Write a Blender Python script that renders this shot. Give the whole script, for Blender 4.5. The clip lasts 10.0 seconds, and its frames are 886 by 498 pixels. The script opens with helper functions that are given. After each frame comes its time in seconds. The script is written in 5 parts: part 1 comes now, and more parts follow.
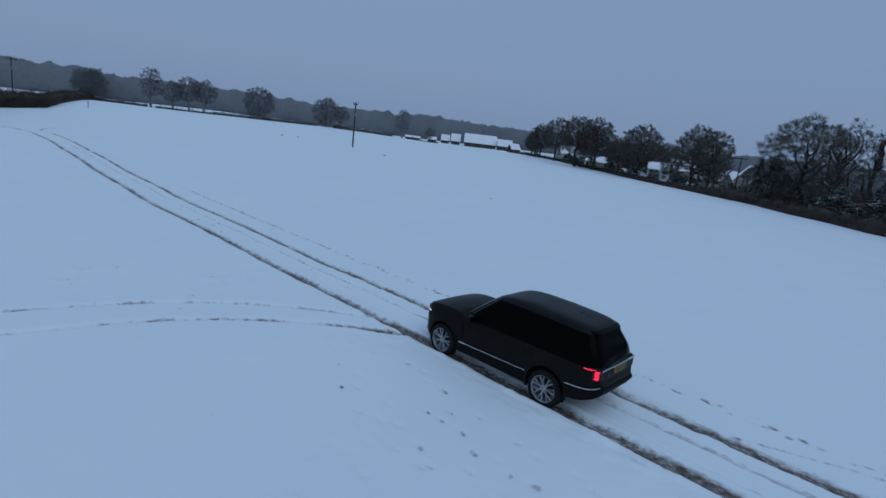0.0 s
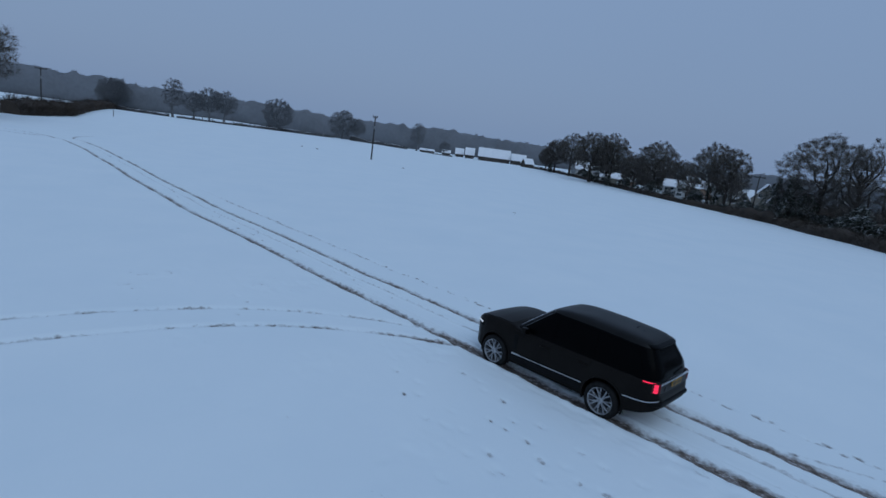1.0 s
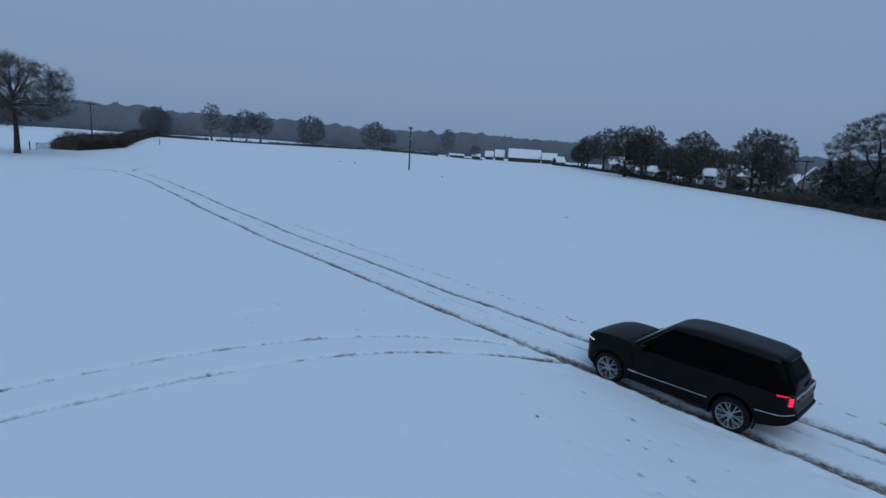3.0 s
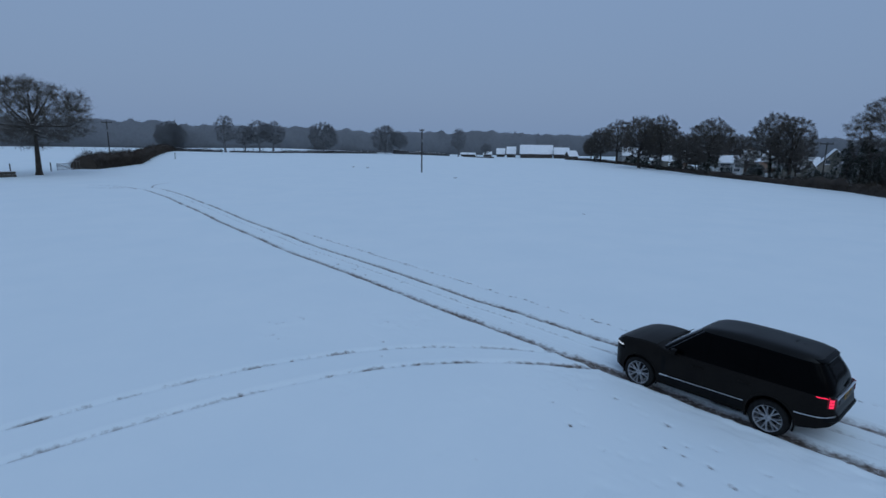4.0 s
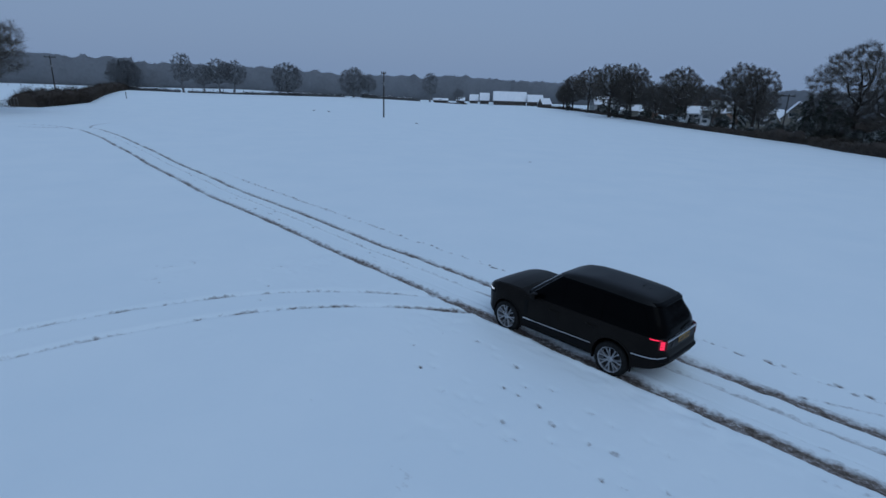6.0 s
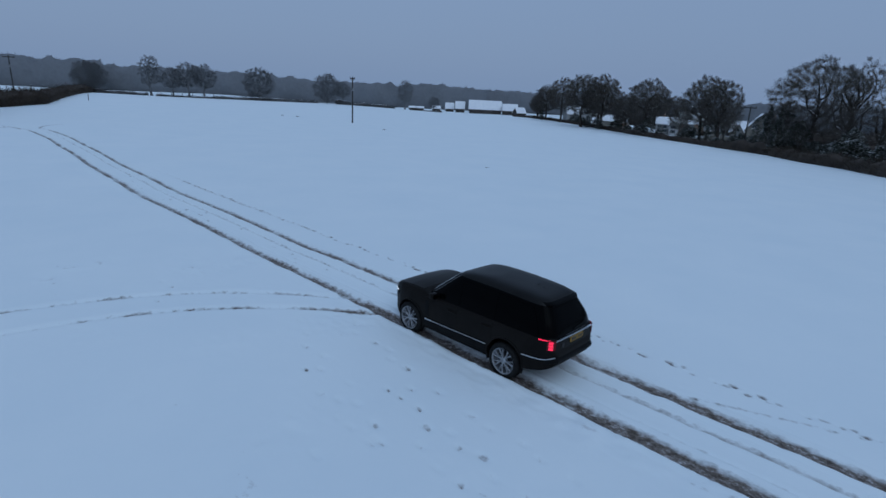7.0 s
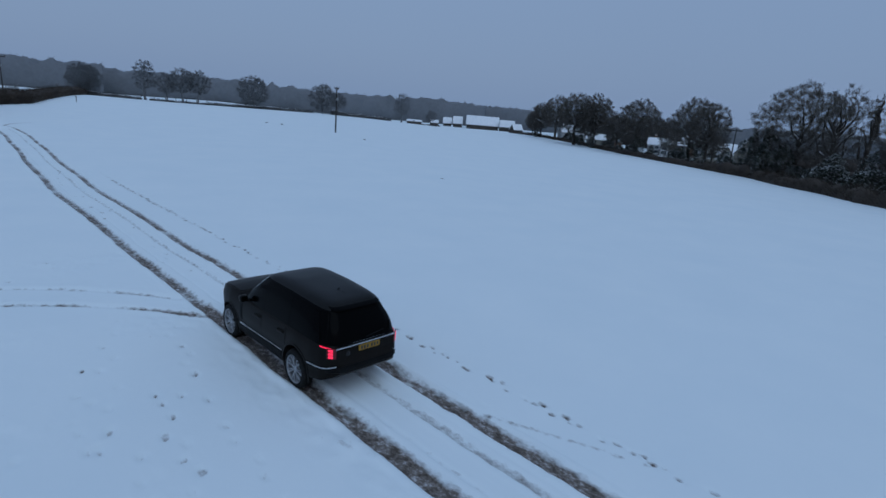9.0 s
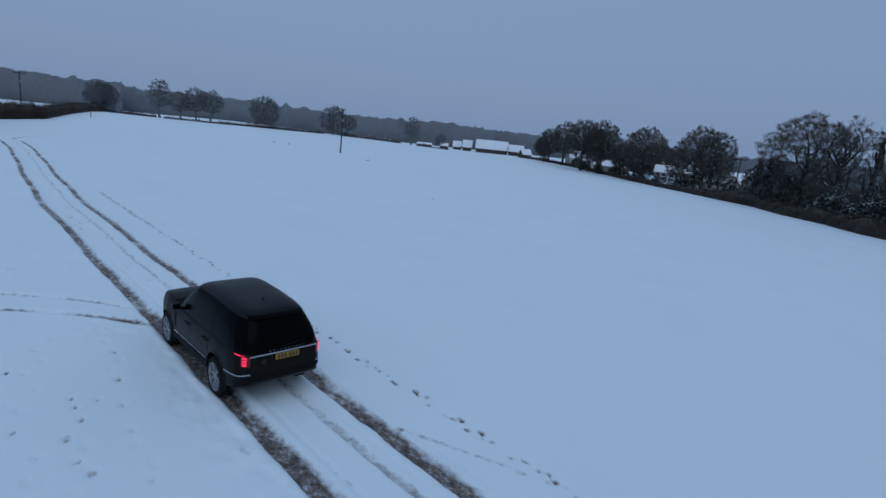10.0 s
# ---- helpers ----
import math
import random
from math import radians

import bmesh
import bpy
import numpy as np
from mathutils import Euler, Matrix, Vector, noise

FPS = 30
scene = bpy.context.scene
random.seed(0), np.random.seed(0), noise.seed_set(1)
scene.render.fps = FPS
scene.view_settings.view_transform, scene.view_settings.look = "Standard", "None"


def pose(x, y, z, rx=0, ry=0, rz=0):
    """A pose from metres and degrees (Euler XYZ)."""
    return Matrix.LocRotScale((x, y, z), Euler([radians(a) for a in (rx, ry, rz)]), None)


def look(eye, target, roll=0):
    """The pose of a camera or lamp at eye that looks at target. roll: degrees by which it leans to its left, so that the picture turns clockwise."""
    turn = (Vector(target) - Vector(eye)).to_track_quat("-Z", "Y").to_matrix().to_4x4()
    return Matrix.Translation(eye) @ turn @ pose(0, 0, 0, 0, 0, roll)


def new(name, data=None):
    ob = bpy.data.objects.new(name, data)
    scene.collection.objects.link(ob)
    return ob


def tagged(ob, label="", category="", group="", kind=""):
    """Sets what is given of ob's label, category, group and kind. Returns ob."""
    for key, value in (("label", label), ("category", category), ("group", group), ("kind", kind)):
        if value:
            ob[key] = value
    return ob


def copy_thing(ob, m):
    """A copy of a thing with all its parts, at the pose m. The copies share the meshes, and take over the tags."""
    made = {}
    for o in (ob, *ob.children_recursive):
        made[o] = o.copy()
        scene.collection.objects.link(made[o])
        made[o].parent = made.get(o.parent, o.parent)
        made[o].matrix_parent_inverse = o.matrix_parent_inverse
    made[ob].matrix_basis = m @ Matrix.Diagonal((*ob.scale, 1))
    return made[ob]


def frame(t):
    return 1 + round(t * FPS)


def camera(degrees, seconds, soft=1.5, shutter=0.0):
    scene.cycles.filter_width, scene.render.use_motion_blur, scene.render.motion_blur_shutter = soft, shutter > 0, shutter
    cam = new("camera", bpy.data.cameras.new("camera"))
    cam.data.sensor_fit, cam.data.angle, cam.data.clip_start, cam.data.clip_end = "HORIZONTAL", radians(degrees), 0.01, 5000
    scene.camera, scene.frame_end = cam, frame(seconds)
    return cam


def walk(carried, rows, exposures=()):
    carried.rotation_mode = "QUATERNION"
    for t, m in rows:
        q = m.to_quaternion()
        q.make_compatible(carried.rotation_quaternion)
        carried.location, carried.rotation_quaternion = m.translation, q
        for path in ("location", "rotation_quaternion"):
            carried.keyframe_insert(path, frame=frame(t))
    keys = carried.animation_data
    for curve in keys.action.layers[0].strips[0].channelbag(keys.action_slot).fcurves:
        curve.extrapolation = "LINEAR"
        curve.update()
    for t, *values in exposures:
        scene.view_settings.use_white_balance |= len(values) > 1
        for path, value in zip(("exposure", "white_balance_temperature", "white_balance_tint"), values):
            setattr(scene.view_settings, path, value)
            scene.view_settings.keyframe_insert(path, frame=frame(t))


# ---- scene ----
cam = camera(79.75, 10.0, soft=1.55)
PATH = [
    (0.0, pose(-9.898, -6.561, 5.227, 77.444, -6.556, -45.552)),
    (0.5, pose(-10.387, -6.357, 5.223, 77.557, -6.982, -44.864)),
    (1.0, pose(-10.914, -6.057, 5.165, 78.676, -7.437, -44.209)),
    (1.5, pose(-11.431, -5.788, 5.252, 77.695, -7.479, -43.140)),
    (2.0, pose(-11.900, -5.472, 5.390, 79.392, -6.892, -42.479)),
    (2.5, pose(-12.439, -5.208, 5.503, 79.060, -5.310, -41.982)),
    (4.0, pose(-12.795, -4.794, 5.911, 78.714, -0.749, -40.316)),
    (4.5, pose(-12.260, -4.967, 5.970, 77.350, -0.308, -40.125)),
    (5.0, pose(-11.788, -5.469, 5.975, 74.975, -1.008, -40.397)),
    (5.2, pose(-11.557, -5.651, 5.924, 73.466, -1.377, -40.676)),
    (6.5, pose(-9.998, -6.942, 5.728, 73.665, -2.392, -44.086)),
    (7.0, pose(-9.092, -7.474, 5.550, 74.149, -2.754, -44.967)),
    (7.5, pose(-8.278, -8.063, 5.467, 75.052, -3.236, -45.000)),
    (8.0, pose(-7.389, -8.717, 5.410, 72.821, -3.040, -44.868)),
    (8.5, pose(-6.599, -9.299, 5.411, 72.945, -3.419, -44.658)),
    (9.0, pose(-5.790, -9.937, 5.393, 75.641, -4.574, -44.486)),
    (9.5, pose(-5.192, -10.529, 5.389, 76.192, -5.153, -44.088)),
    (10.0, pose(-4.654, -11.243, 5.399, 77.951, -5.707, -43.142)),
]
walk(cam, PATH, ((0.0, -0.05), (3.0, -0.03), (10.0, -0.03)))

# ======== sky and light: an even winter overcast, brighter overhead ========
world = bpy.data.worlds.new("overcast")
scene.world = world
world.use_nodes = True
wn, wl = world.node_tree.nodes, world.node_tree.links
wn.clear()
sky = wn.new("ShaderNodeTexSky")
sky.sky_type = "NISHITA"
sky.sun_disc = False
sky.sun_elevation, sky.sun_rotation = radians(35), radians(200)
sky.air_density, sky.dust_density = 1.5, 4.0
clear = wn.new("ShaderNodeBackground")
clear.inputs["Strength"].default_value = 0.006
coord = wn.new("ShaderNodeTexCoord")
split = wn.new("ShaderNodeSeparateXYZ")
cloud = wn.new("ShaderNodeTexNoise")
cloud.inputs["Scale"].default_value = 1.6
cloud.inputs["Detail"].default_value = 3.0
height = wn.new("ShaderNodeMath")
height.operation = "MULTIPLY_ADD"
height.inputs[1].default_value = 0.06
shade = wn.new("ShaderNodeValToRGB")
shade.color_ramp.elements[0].position, shade.color_ramp.elements[0].color = 0.0, (0.181, 0.267, 0.428, 1)
shade.color_ramp.elements[1].position, shade.color_ramp.elements[1].color = 1.0, (0.229, 0.343, 0.545, 1)
low = shade.color_ramp.elements.new(0.30)
low.color = (0.201, 0.299, 0.477, 1)
mid = shade.color_ramp.elements.new(0.50)
mid.color = (0.210, 0.311, 0.497, 1)
overcast = wn.new("ShaderNodeBackground")
overcast.inputs["Strength"].default_value = 1.0
total = wn.new("ShaderNodeAddShader")
wout = wn.new("ShaderNodeOutputWorld")
wl.new(coord.outputs["Generated"], split.inputs[0])
wl.new(coord.outputs["Generated"], cloud.inputs["Vector"])
wl.new(cloud.outputs["Fac"], height.inputs[0])
wl.new(split.outputs["Z"], height.inputs[2])
wl.new(height.outputs[0], shade.inputs["Fac"])
wl.new(shade.outputs["Color"], overcast.inputs["Color"])
wl.new(sky.outputs["Color"], clear.inputs["Color"])
wl.new(overcast.outputs[0], total.inputs[0])
wl.new(clear.outputs[0], total.inputs[1])
wl.new(total.outputs[0], wout.inputs["Surface"])
sun = new("sun", bpy.data.lights.new("sun", "SUN"))
sun.data.energy, sun.data.angle, sun.data.color = 0.5, radians(50), (0.62, 0.81, 1.0)
sun.matrix_basis = look((0, 0, 50), (12, 30, 0))

# ======== materials ========
def material(name):
    m = bpy.data.materials.new(name)
    m.use_nodes = True
    m.node_tree.nodes.clear()
    return m, m.node_tree.nodes, m.node_tree.links


def add(nodes, kind, **values):
    n = nodes.new(kind)
    for key, value in values.items():
        n.inputs[key].default_value = value
    return n


def ramp(nodes, stops):
    r = nodes.new("ShaderNodeValToRGB")
    while len(r.color_ramp.elements) < len(stops):
        r.color_ramp.elements.new(0.5)
    for e, (at, colour) in zip(r.color_ramp.elements, stops):
        e.position, e.color = at, (*colour, 1)
    return r


def surface(name, dark, light, scale=4.0, rough=0.7, metal=0.0, bump=0.2, fine=40.0, coat=0.0, snow=0.0, ior=1.45, shine=0.5):
    """A surface whose colour wanders between two tones at two scales, with fine relief; snow: how much lies on upward faces."""
    m, nodes, links = material(name)
    where = nodes.new("ShaderNodeTexCoord")
    big = add(nodes, "ShaderNodeTexNoise", Scale=scale, Detail=4.0)
    small = add(nodes, "ShaderNodeTexNoise", Scale=fine, Detail=6.0)
    both = nodes.new("ShaderNodeMath")
    both.operation = "MULTIPLY_ADD"
    both.inputs[1].default_value = 0.5
    tone = ramp(nodes, ((0.42, dark), (0.88, light)))
    out = nodes.new("ShaderNodeOutputMaterial")
    b = add(nodes, "ShaderNodeBsdfPrincipled", Roughness=rough, Metallic=metal, IOR=ior)
    b.inputs["Coat Weight"].default_value = coat
    b.inputs["Specular IOR Level"].default_value = shine
    b.inputs["Coat Roughness"].default_value = 0.05
    relief = add(nodes, "ShaderNodeBump", Strength=bump, Distance=0.01)
    for n in (big, small):
        links.new(where.outputs["Object"], n.inputs["Vector"])
    links.new(small.outputs["Fac"], both.inputs[0])
    links.new(big.outputs["Fac"], both.inputs[2])
    links.new(both.outputs[0], tone.inputs["Fac"])
    links.new(small.outputs["Fac"], relief.inputs["Height"])
    links.new(relief.outputs["Normal"], b.inputs["Normal"])
    colour = tone.outputs["Color"]
    if snow:
        geo = nodes.new("ShaderNodeNewGeometry")
        xyz = nodes.new("ShaderNodeSeparateXYZ")
        links.new(geo.outputs["Normal"], xyz.inputs[0])
        up = nodes.new("ShaderNodeMath")
        up.operation = "MULTIPLY_ADD"
        up.inputs[1].default_value = 0.6
        links.new(big.outputs["Fac"], up.inputs[0])
        links.new(xyz.outputs["Z"], up.inputs[2])
        cover = nodes.new("ShaderNodeMapRange")
        cover.inputs["From Min"].default_value = 1.25 - snow * 0.5
        cover.inputs["From Max"].default_value = 1.4 - snow * 0.5
        links.new(up.outputs[0], cover.inputs["Value"])
        mix = nodes.new("ShaderNodeMix")
        mix.data_type = "RGBA"
        mix.inputs["B"].default_value = (0.8, 0.82, 0.85, 1)
        links.new(cover.outputs["Result"], mix.inputs["Factor"])
        links.new(colour, mix.inputs["A"])
        colour = mix.outputs["Result"]
    links.new(colour, b.inputs["Base Color"])
    links.new(b.outputs[0], out.inputs["Surface"])
    return m


def snow_ground():
    m, nodes, links = material("trodden_snow")
    where = nodes.new("ShaderNodeTexCoord")
    mud = nodes.new("ShaderNodeAttribute")
    mud.attribute_name = "bare"
    drift = add(nodes, "ShaderNodeTexNoise", Scale=0.25, Detail=5.0, Roughness=0.6)
    fine = add(nodes, "ShaderNodeTexNoise", Scale=9.0, Detail=8.0, Roughness=0.7)
    clod = add(nodes, "ShaderNodeTexNoise", Scale=13.0, Detail=6.0, Roughness=0.72)
    rolled = add(nodes, "ShaderNodeMapping", Scale=(1.0, 0.55, 1.0))
    links.new(where.outputs["Object"], rolled.inputs["Vector"])
    links.new(rolled.outputs["Vector"], clod.inputs["Vector"])
    for n in (drift, fine):
        links.new(where.outputs["Object"], n.inputs["Vector"])
    snow = ramp(nodes, ((0.3, (0.778, 0.845, 0.87)), (0.7, (0.822, 0.877, 0.891))))
    earth = ramp(nodes, ((0.28, (0.032, 0.024, 0.019)), (0.43, (0.095, 0.075, 0.062)), (0.56, (0.2, 0.17, 0.152)), (0.70, (0.52, 0.51, 0.52))))
    links.new(drift.outputs["Fac"], snow.inputs["Fac"])
    wet = nodes.new("ShaderNodeMath")
    wet.operation = "MULTIPLY_ADD"
    wet.inputs[1].default_value = -0.08
    links.new(mud.outputs["Fac"], wet.inputs[0])
    links.new(clod.outputs["Fac"], wet.inputs[2])
    lift = nodes.new("ShaderNodeMath")
    lift.inputs[1].default_value = 0.085
    links.new(wet.outputs[0], lift.inputs[0])
    links.new(lift.outputs[0], earth.inputs["Fac"])
    edge = nodes.new("ShaderNodeMath")
    edge.operation = "MULTIPLY_ADD"
    edge.inputs[1].default_value = 0.9
    fray = add(nodes, "ShaderNodeTexNoise", Scale=8.0, Detail=6.0, Roughness=0.62)
    links.new(rolled.outputs["Vector"], fray.inputs["Vector"])
    links.new(fray.outputs["Fac"], edge.inputs[0])
    links.new(mud.outputs["Fac"], edge.inputs[2])
    mask = nodes.new("ShaderNodeMapRange")
    mask.inputs["From Min"].default_value = 0.66
    mask.inputs["From Max"].default_value = 1.1
    links.new(edge.outputs[0], mask.inputs["Value"])
    mix = nodes.new("ShaderNodeMix")
    mix.data_type = "RGBA"
    links.new(mask.outputs["Result"], mix.inputs["Factor"])
    links.new(snow.outputs["Color"], mix.inputs["A"])
    links.new(earth.outputs["Color"], mix.inputs["B"])
    b = add(nodes, "ShaderNodeBsdfPrincipled", Roughness=0.75)
    b.inputs["Specular IOR Level"].default_value = 0.25
    relief = add(nodes, "ShaderNodeBump", Strength=0.15, Distance=0.04)
    links.new(fine.outputs["Fac"], relief.inputs["Height"])
    links.new(relief.outputs["Normal"], b.inputs["Normal"])
    links.new(mix.outputs["Result"], b.inputs["Base Color"])
    out = nodes.new("ShaderNodeOutputMaterial")
    links.new(b.outputs[0], out.inputs["Surface"])
    return m


def glowing(name, base, glow, strength):
    m, nodes, links = material(name)
    b = add(nodes, "ShaderNodeBsdfPrincipled", Roughness=0.15)
    b.inputs["Base Color"].default_value = (*base, 1)
    b.inputs["Emission Color"].default_value = (*glow, 1)
    b.inputs["Emission Strength"].default_value = strength
    out = nodes.new("ShaderNodeOutputMaterial")
    links.new(b.outputs[0], out.inputs["Surface"])
    return m


SNOW = snow_ground()
ROOF_SNOW = surface("roof_snow", (0.74, 0.77, 0.80), (0.86, 0.87, 0.88), 0.6, 0.8, bump=0.5, fine=8)
PAINT = surface("black_paint", (0.0075, 0.0066, 0.006), (0.013, 0.0112, 0.01), 1.5, 0.3, bump=0.01, fine=20, shine=0.06)
ROOF_PAINT = surface("dusted_black_paint", (0.005, 0.0048, 0.0047), (0.0105, 0.0102, 0.010), 2.0, 0.34, bump=0.02, fine=60, shine=0.14)
GLASS = surface("privacy_glass", (0.0012, 0.0012, 0.0014), (0.002, 0.002, 0.0022), 1.0, 0.16, bump=0.0, shine=0.04)
SCREEN = surface("windscreen_glass", (0.004, 0.004, 0.005), (0.006, 0.006, 0.007), 1.0, 0.06, bump=0.0, ior=1.6, shine=0.5)
GLOSS = surface("gloss_black_trim", (0.0012, 0.0012, 0.0014), (0.002, 0.002, 0.0022), 1.0, 0.16, bump=0.0, shine=0.04)
CHROME = surface("satin_chrome", (0.55, 0.56, 0.58), (0.75, 0.76, 0.78), 6.0, 0.3, metal=1.0, bump=0.02)
ALLOY = surface("snow_dusted_alloy", (0.07, 0.072, 0.076), (0.36, 0.37, 0.39), 11.0, 0.45, metal=0.4, bump=0.15, fine=50)
RUBBER = surface("tyre_rubber", (0.004, 0.004, 0.004), (0.016, 0.016, 0.016), 14.0, 0.85, bump=0.4, fine=60, shine=0.15)
PLASTIC = surface("dark_plastic", (0.003, 0.003, 0.0033), (0.007, 0.007, 0.0075), 6.0, 0.6, bump=0.08, shine=0.1)
DISC = surface("brake_disc", (0.012, 0.012, 0.013), (0.04, 0.04, 0.043), 9.0, 0.5, metal=0.7)
RED_LAMP = glowing("red_lamp", (0.4, 0.01, 0.02), (1.0, 0.02, 0.09), 1.1)
RED_DIM = glowing("red_lens", (0.06, 0.004, 0.006), (1.0, 0.02, 0.05), 0.02)
WHITE_LAMP = glowing("white_lamp", (0.7, 0.7, 0.7), (0.9, 0.95, 1.0), 0.35)
PLATE = surface("yellow_plate", (0.24, 0.125, 0.006), (0.32, 0.175, 0.01), 8.0, 0.5, bump=0.0)
BAR = surface("dark_marking", (0.02, 0.02, 0.02), (0.04, 0.04, 0.04), 8.0, 0.6, bump=0.0)
BARK = surface("wet_bark", (0.018, 0.014, 0.011), (0.06, 0.048, 0.038), 1.2, 0.9, bump=0.8, fine=14, snow=0.55)
TWIG = surface("bare_twigs", (0.05, 0.044, 0.039), (0.105, 0.092, 0.08), 0.35, 0.9, bump=0.0)
# far wood painted pale grey-blue: the haze of distance put into its colour
HAZE_TWIG = surface("hazed_far_twigs", (0.125, 0.133, 0.144), (0.18, 0.19, 0.205), 0.03, 0.95, bump=0.0, fine=0.6)
# paler than near twigs, with the haze over the field painted in
FIELD_TWIG = surface("lightly_hazed_twigs", (0.12, 0.123, 0.127), (0.175, 0.18, 0.187), 0.12, 0.95, bump=0.0, fine=2.0)
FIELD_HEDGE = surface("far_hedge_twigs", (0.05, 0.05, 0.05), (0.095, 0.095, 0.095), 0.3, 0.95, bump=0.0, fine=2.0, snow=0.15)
HEDGE = surface("hedge_twigs", (0.022, 0.016, 0.012), (0.065, 0.048, 0.036), 0.4, 0.9, bump=0.0, fine=6)
LEAF = surface("evergreen_leaves", (0.008, 0.012, 0.007), (0.03, 0.036, 0.022), 0.8, 0.7, bump=0.0, fine=6, snow=0.2)
POLE_WOOD = surface("creosoted_pole", (0.02, 0.016, 0.013), (0.05, 0.042, 0.036), 2.0, 0.85, bump=0.6, fine=20)
PORCELAIN = surface("insulator_porcelain", (0.05, 0.03, 0.02), (0.08, 0.05, 0.03), 8.0, 0.2)
STEEL = surface("galvanised_steel", (0.12, 0.125, 0.13), (0.25, 0.26, 0.27), 5.0, 0.5, metal=0.6)
BARN_WALL = surface("dark_barn_boards", (0.03, 0.025, 0.022), (0.08, 0.068, 0.06), 0.6, 0.9, bump=0.6, fine=9)
RENDER = surface("cream_render", (0.17, 0.155, 0.13), (0.26, 0.24, 0.205), 0.8, 0.9, bump=0.3, fine=12)
WHITE_WALL = surface("white_wall", (0.28, 0.285, 0.285), (0.42, 0.425, 0.425), 0.8, 0.9, bump=0.3, fine=12)
BRICK = surface("brown_brick", (0.12, 0.075, 0.055), (0.24, 0.16, 0.12), 1.0, 0.9, bump=0.5, fine=16)
BOARD = surface("dark_bargeboard", (0.02, 0.018, 0.016), (0.05, 0.045, 0.04), 2.0, 0.7)
PANE = surface("window_pane", (0.012, 0.014, 0.017), (0.03, 0.034, 0.04), 1.0, 0.08, bump=0.0)
WHITE_FRAME = surface("white_window_frame", (0.6, 0.61, 0.62), (0.75, 0.76, 0.77), 3.0, 0.5)
FENCE_WOOD = surface("weathered_fence_wood", (0.04, 0.034, 0.03), (0.11, 0.095, 0.08), 2.0, 0.9, bump=0.5, fine=18, snow=0.4)
SOIL_CLUMP = surface("earth_clod", (0.03, 0.024, 0.018), (0.09, 0.075, 0.06), 6.0, 0.95, bump=0.6, fine=20, snow=0.25)

# ======== mesh building ========


class Shape:
    """Gathers vertices and faces of one part."""

    def __init__(self):
        self.verts, self.faces = [], []

    def put(self, verts, faces):
        k = len(self.verts)
        self.verts.extend(tuple(v) for v in verts)
        self.faces.extend(tuple(i + k for i in f) for f in faces)
        return self

    def grid(self, rows, closed=False):
        n = len(rows[0])
        faces = []
        for i in range(len(rows) - 1):
            for j in range(n if closed else n - 1):
                a, b = i * n + j, i * n + (j + 1) % n
                faces.append((a, b, b + n, a + n))
        return self.put([v for r in rows for v in r], faces)

    def tube(self, points, radii, sides=8, cap=True):
        points = [Vector(p) for p in points]
        rows = []
        side = None
        for i, p in enumerate(points):
            d = (points[min(i + 1, len(points) - 1)] - points[max(i - 1, 0)]).normalized()
            if side is None:
                side = d.cross(Vector((0.31, 0.17, 0.93)) if abs(d.z) < 0.9 else Vector((1, 0, 0))).normalized()
            side = (side - d * side.dot(d)).normalized()
            up = d.cross(side)
            rows.append([p + (side * math.cos(a) + up * math.sin(a)) * radii[i] for a in (j * 2 * math.pi / sides for j in range(sides))])
        k = len(self.verts)
        self.grid(rows, True)
        if cap:
            self.faces.append(tuple(range(k + sides - 1, k - 1, -1)))
            self.faces.append(tuple(range(k + (len(points) - 1) * sides, k + len(points) * sides)))
        return self

    def box(self, centre, size, bevel=0.0, turn=0.0, tilt=None):
        bm = bmesh.new()
        bmesh.ops.create_cube(bm, size=1.0)
        bmesh.ops.scale(bm, vec=size, verts=bm.verts)
        if bevel:
            bmesh.ops.bevel(bm, geom=bm.edges[:], offset=bevel, segments=2, affect="EDGES", profile=0.6)
        m = Matrix.Translation(centre) @ Matrix.Rotation(turn, 4, "Z")
        if tilt:
            m = m @ Euler(tilt).to_matrix().to_4x4()
        bm.transform(m)
        bm.verts.index_update()
        self.put([v.co[:] for v in bm.verts], [[v.index for v in f.verts] for f in bm.faces])
        bm.free()
        return self

    def lathe(self, profile, steps=32, axis="X", centre=(0, 0, 0)):
        """Turns (along, radius) pairs round an axis."""
        rows = []
        for along, r in profile:
            row = []
            for j in range(steps):
                a = j * 2 * math.pi / steps
                c, s = r * math.cos(a), r * math.sin(a)
                v = {"X": (along, c, s), "Y": (s, along, c), "Z": (c, s, along)}[axis]
                row.append((v[0] + centre[0], v[1] + centre[1], v[2] + centre[2]))
            rows.append(row)
        return self.grid(rows, True)

    def mesh(self, name, mat, smooth=30.0):
        me = bpy.data.meshes.new(name)
        me.from_pydata(self.verts, [], self.faces)
        me.materials.append(mat)
        if smooth:
            me.shade_smooth()
            me.set_sharp_from_angle(angle=radians(smooth))
        me.validate()
        return me

    def make(self, name, mat, parent=None, label="", smooth=30.0):
        ob = new(name, self.mesh(name, mat, smooth))
        ob.parent = parent
        return tagged(ob, label)


def outward(ob):
    bm = bmesh.new()
    bm.from_mesh(ob.data)
    bmesh.ops.recalc_face_normals(bm, faces=bm.faces)
    bm.to_mesh(ob.data)
    bm.free()
    return ob


def thing(name, m, label, category, group="", kind=""):
    ob = new(name)
    ob.empty_display_size = 0.3
    ob.matrix_basis = m
    return tagged(ob, label, category, group, kind)


def step(a, b, x):
    u = min(1.0, max(0.0, (x - a) / (b - a)))
    return u * u * (3 - 2 * u)


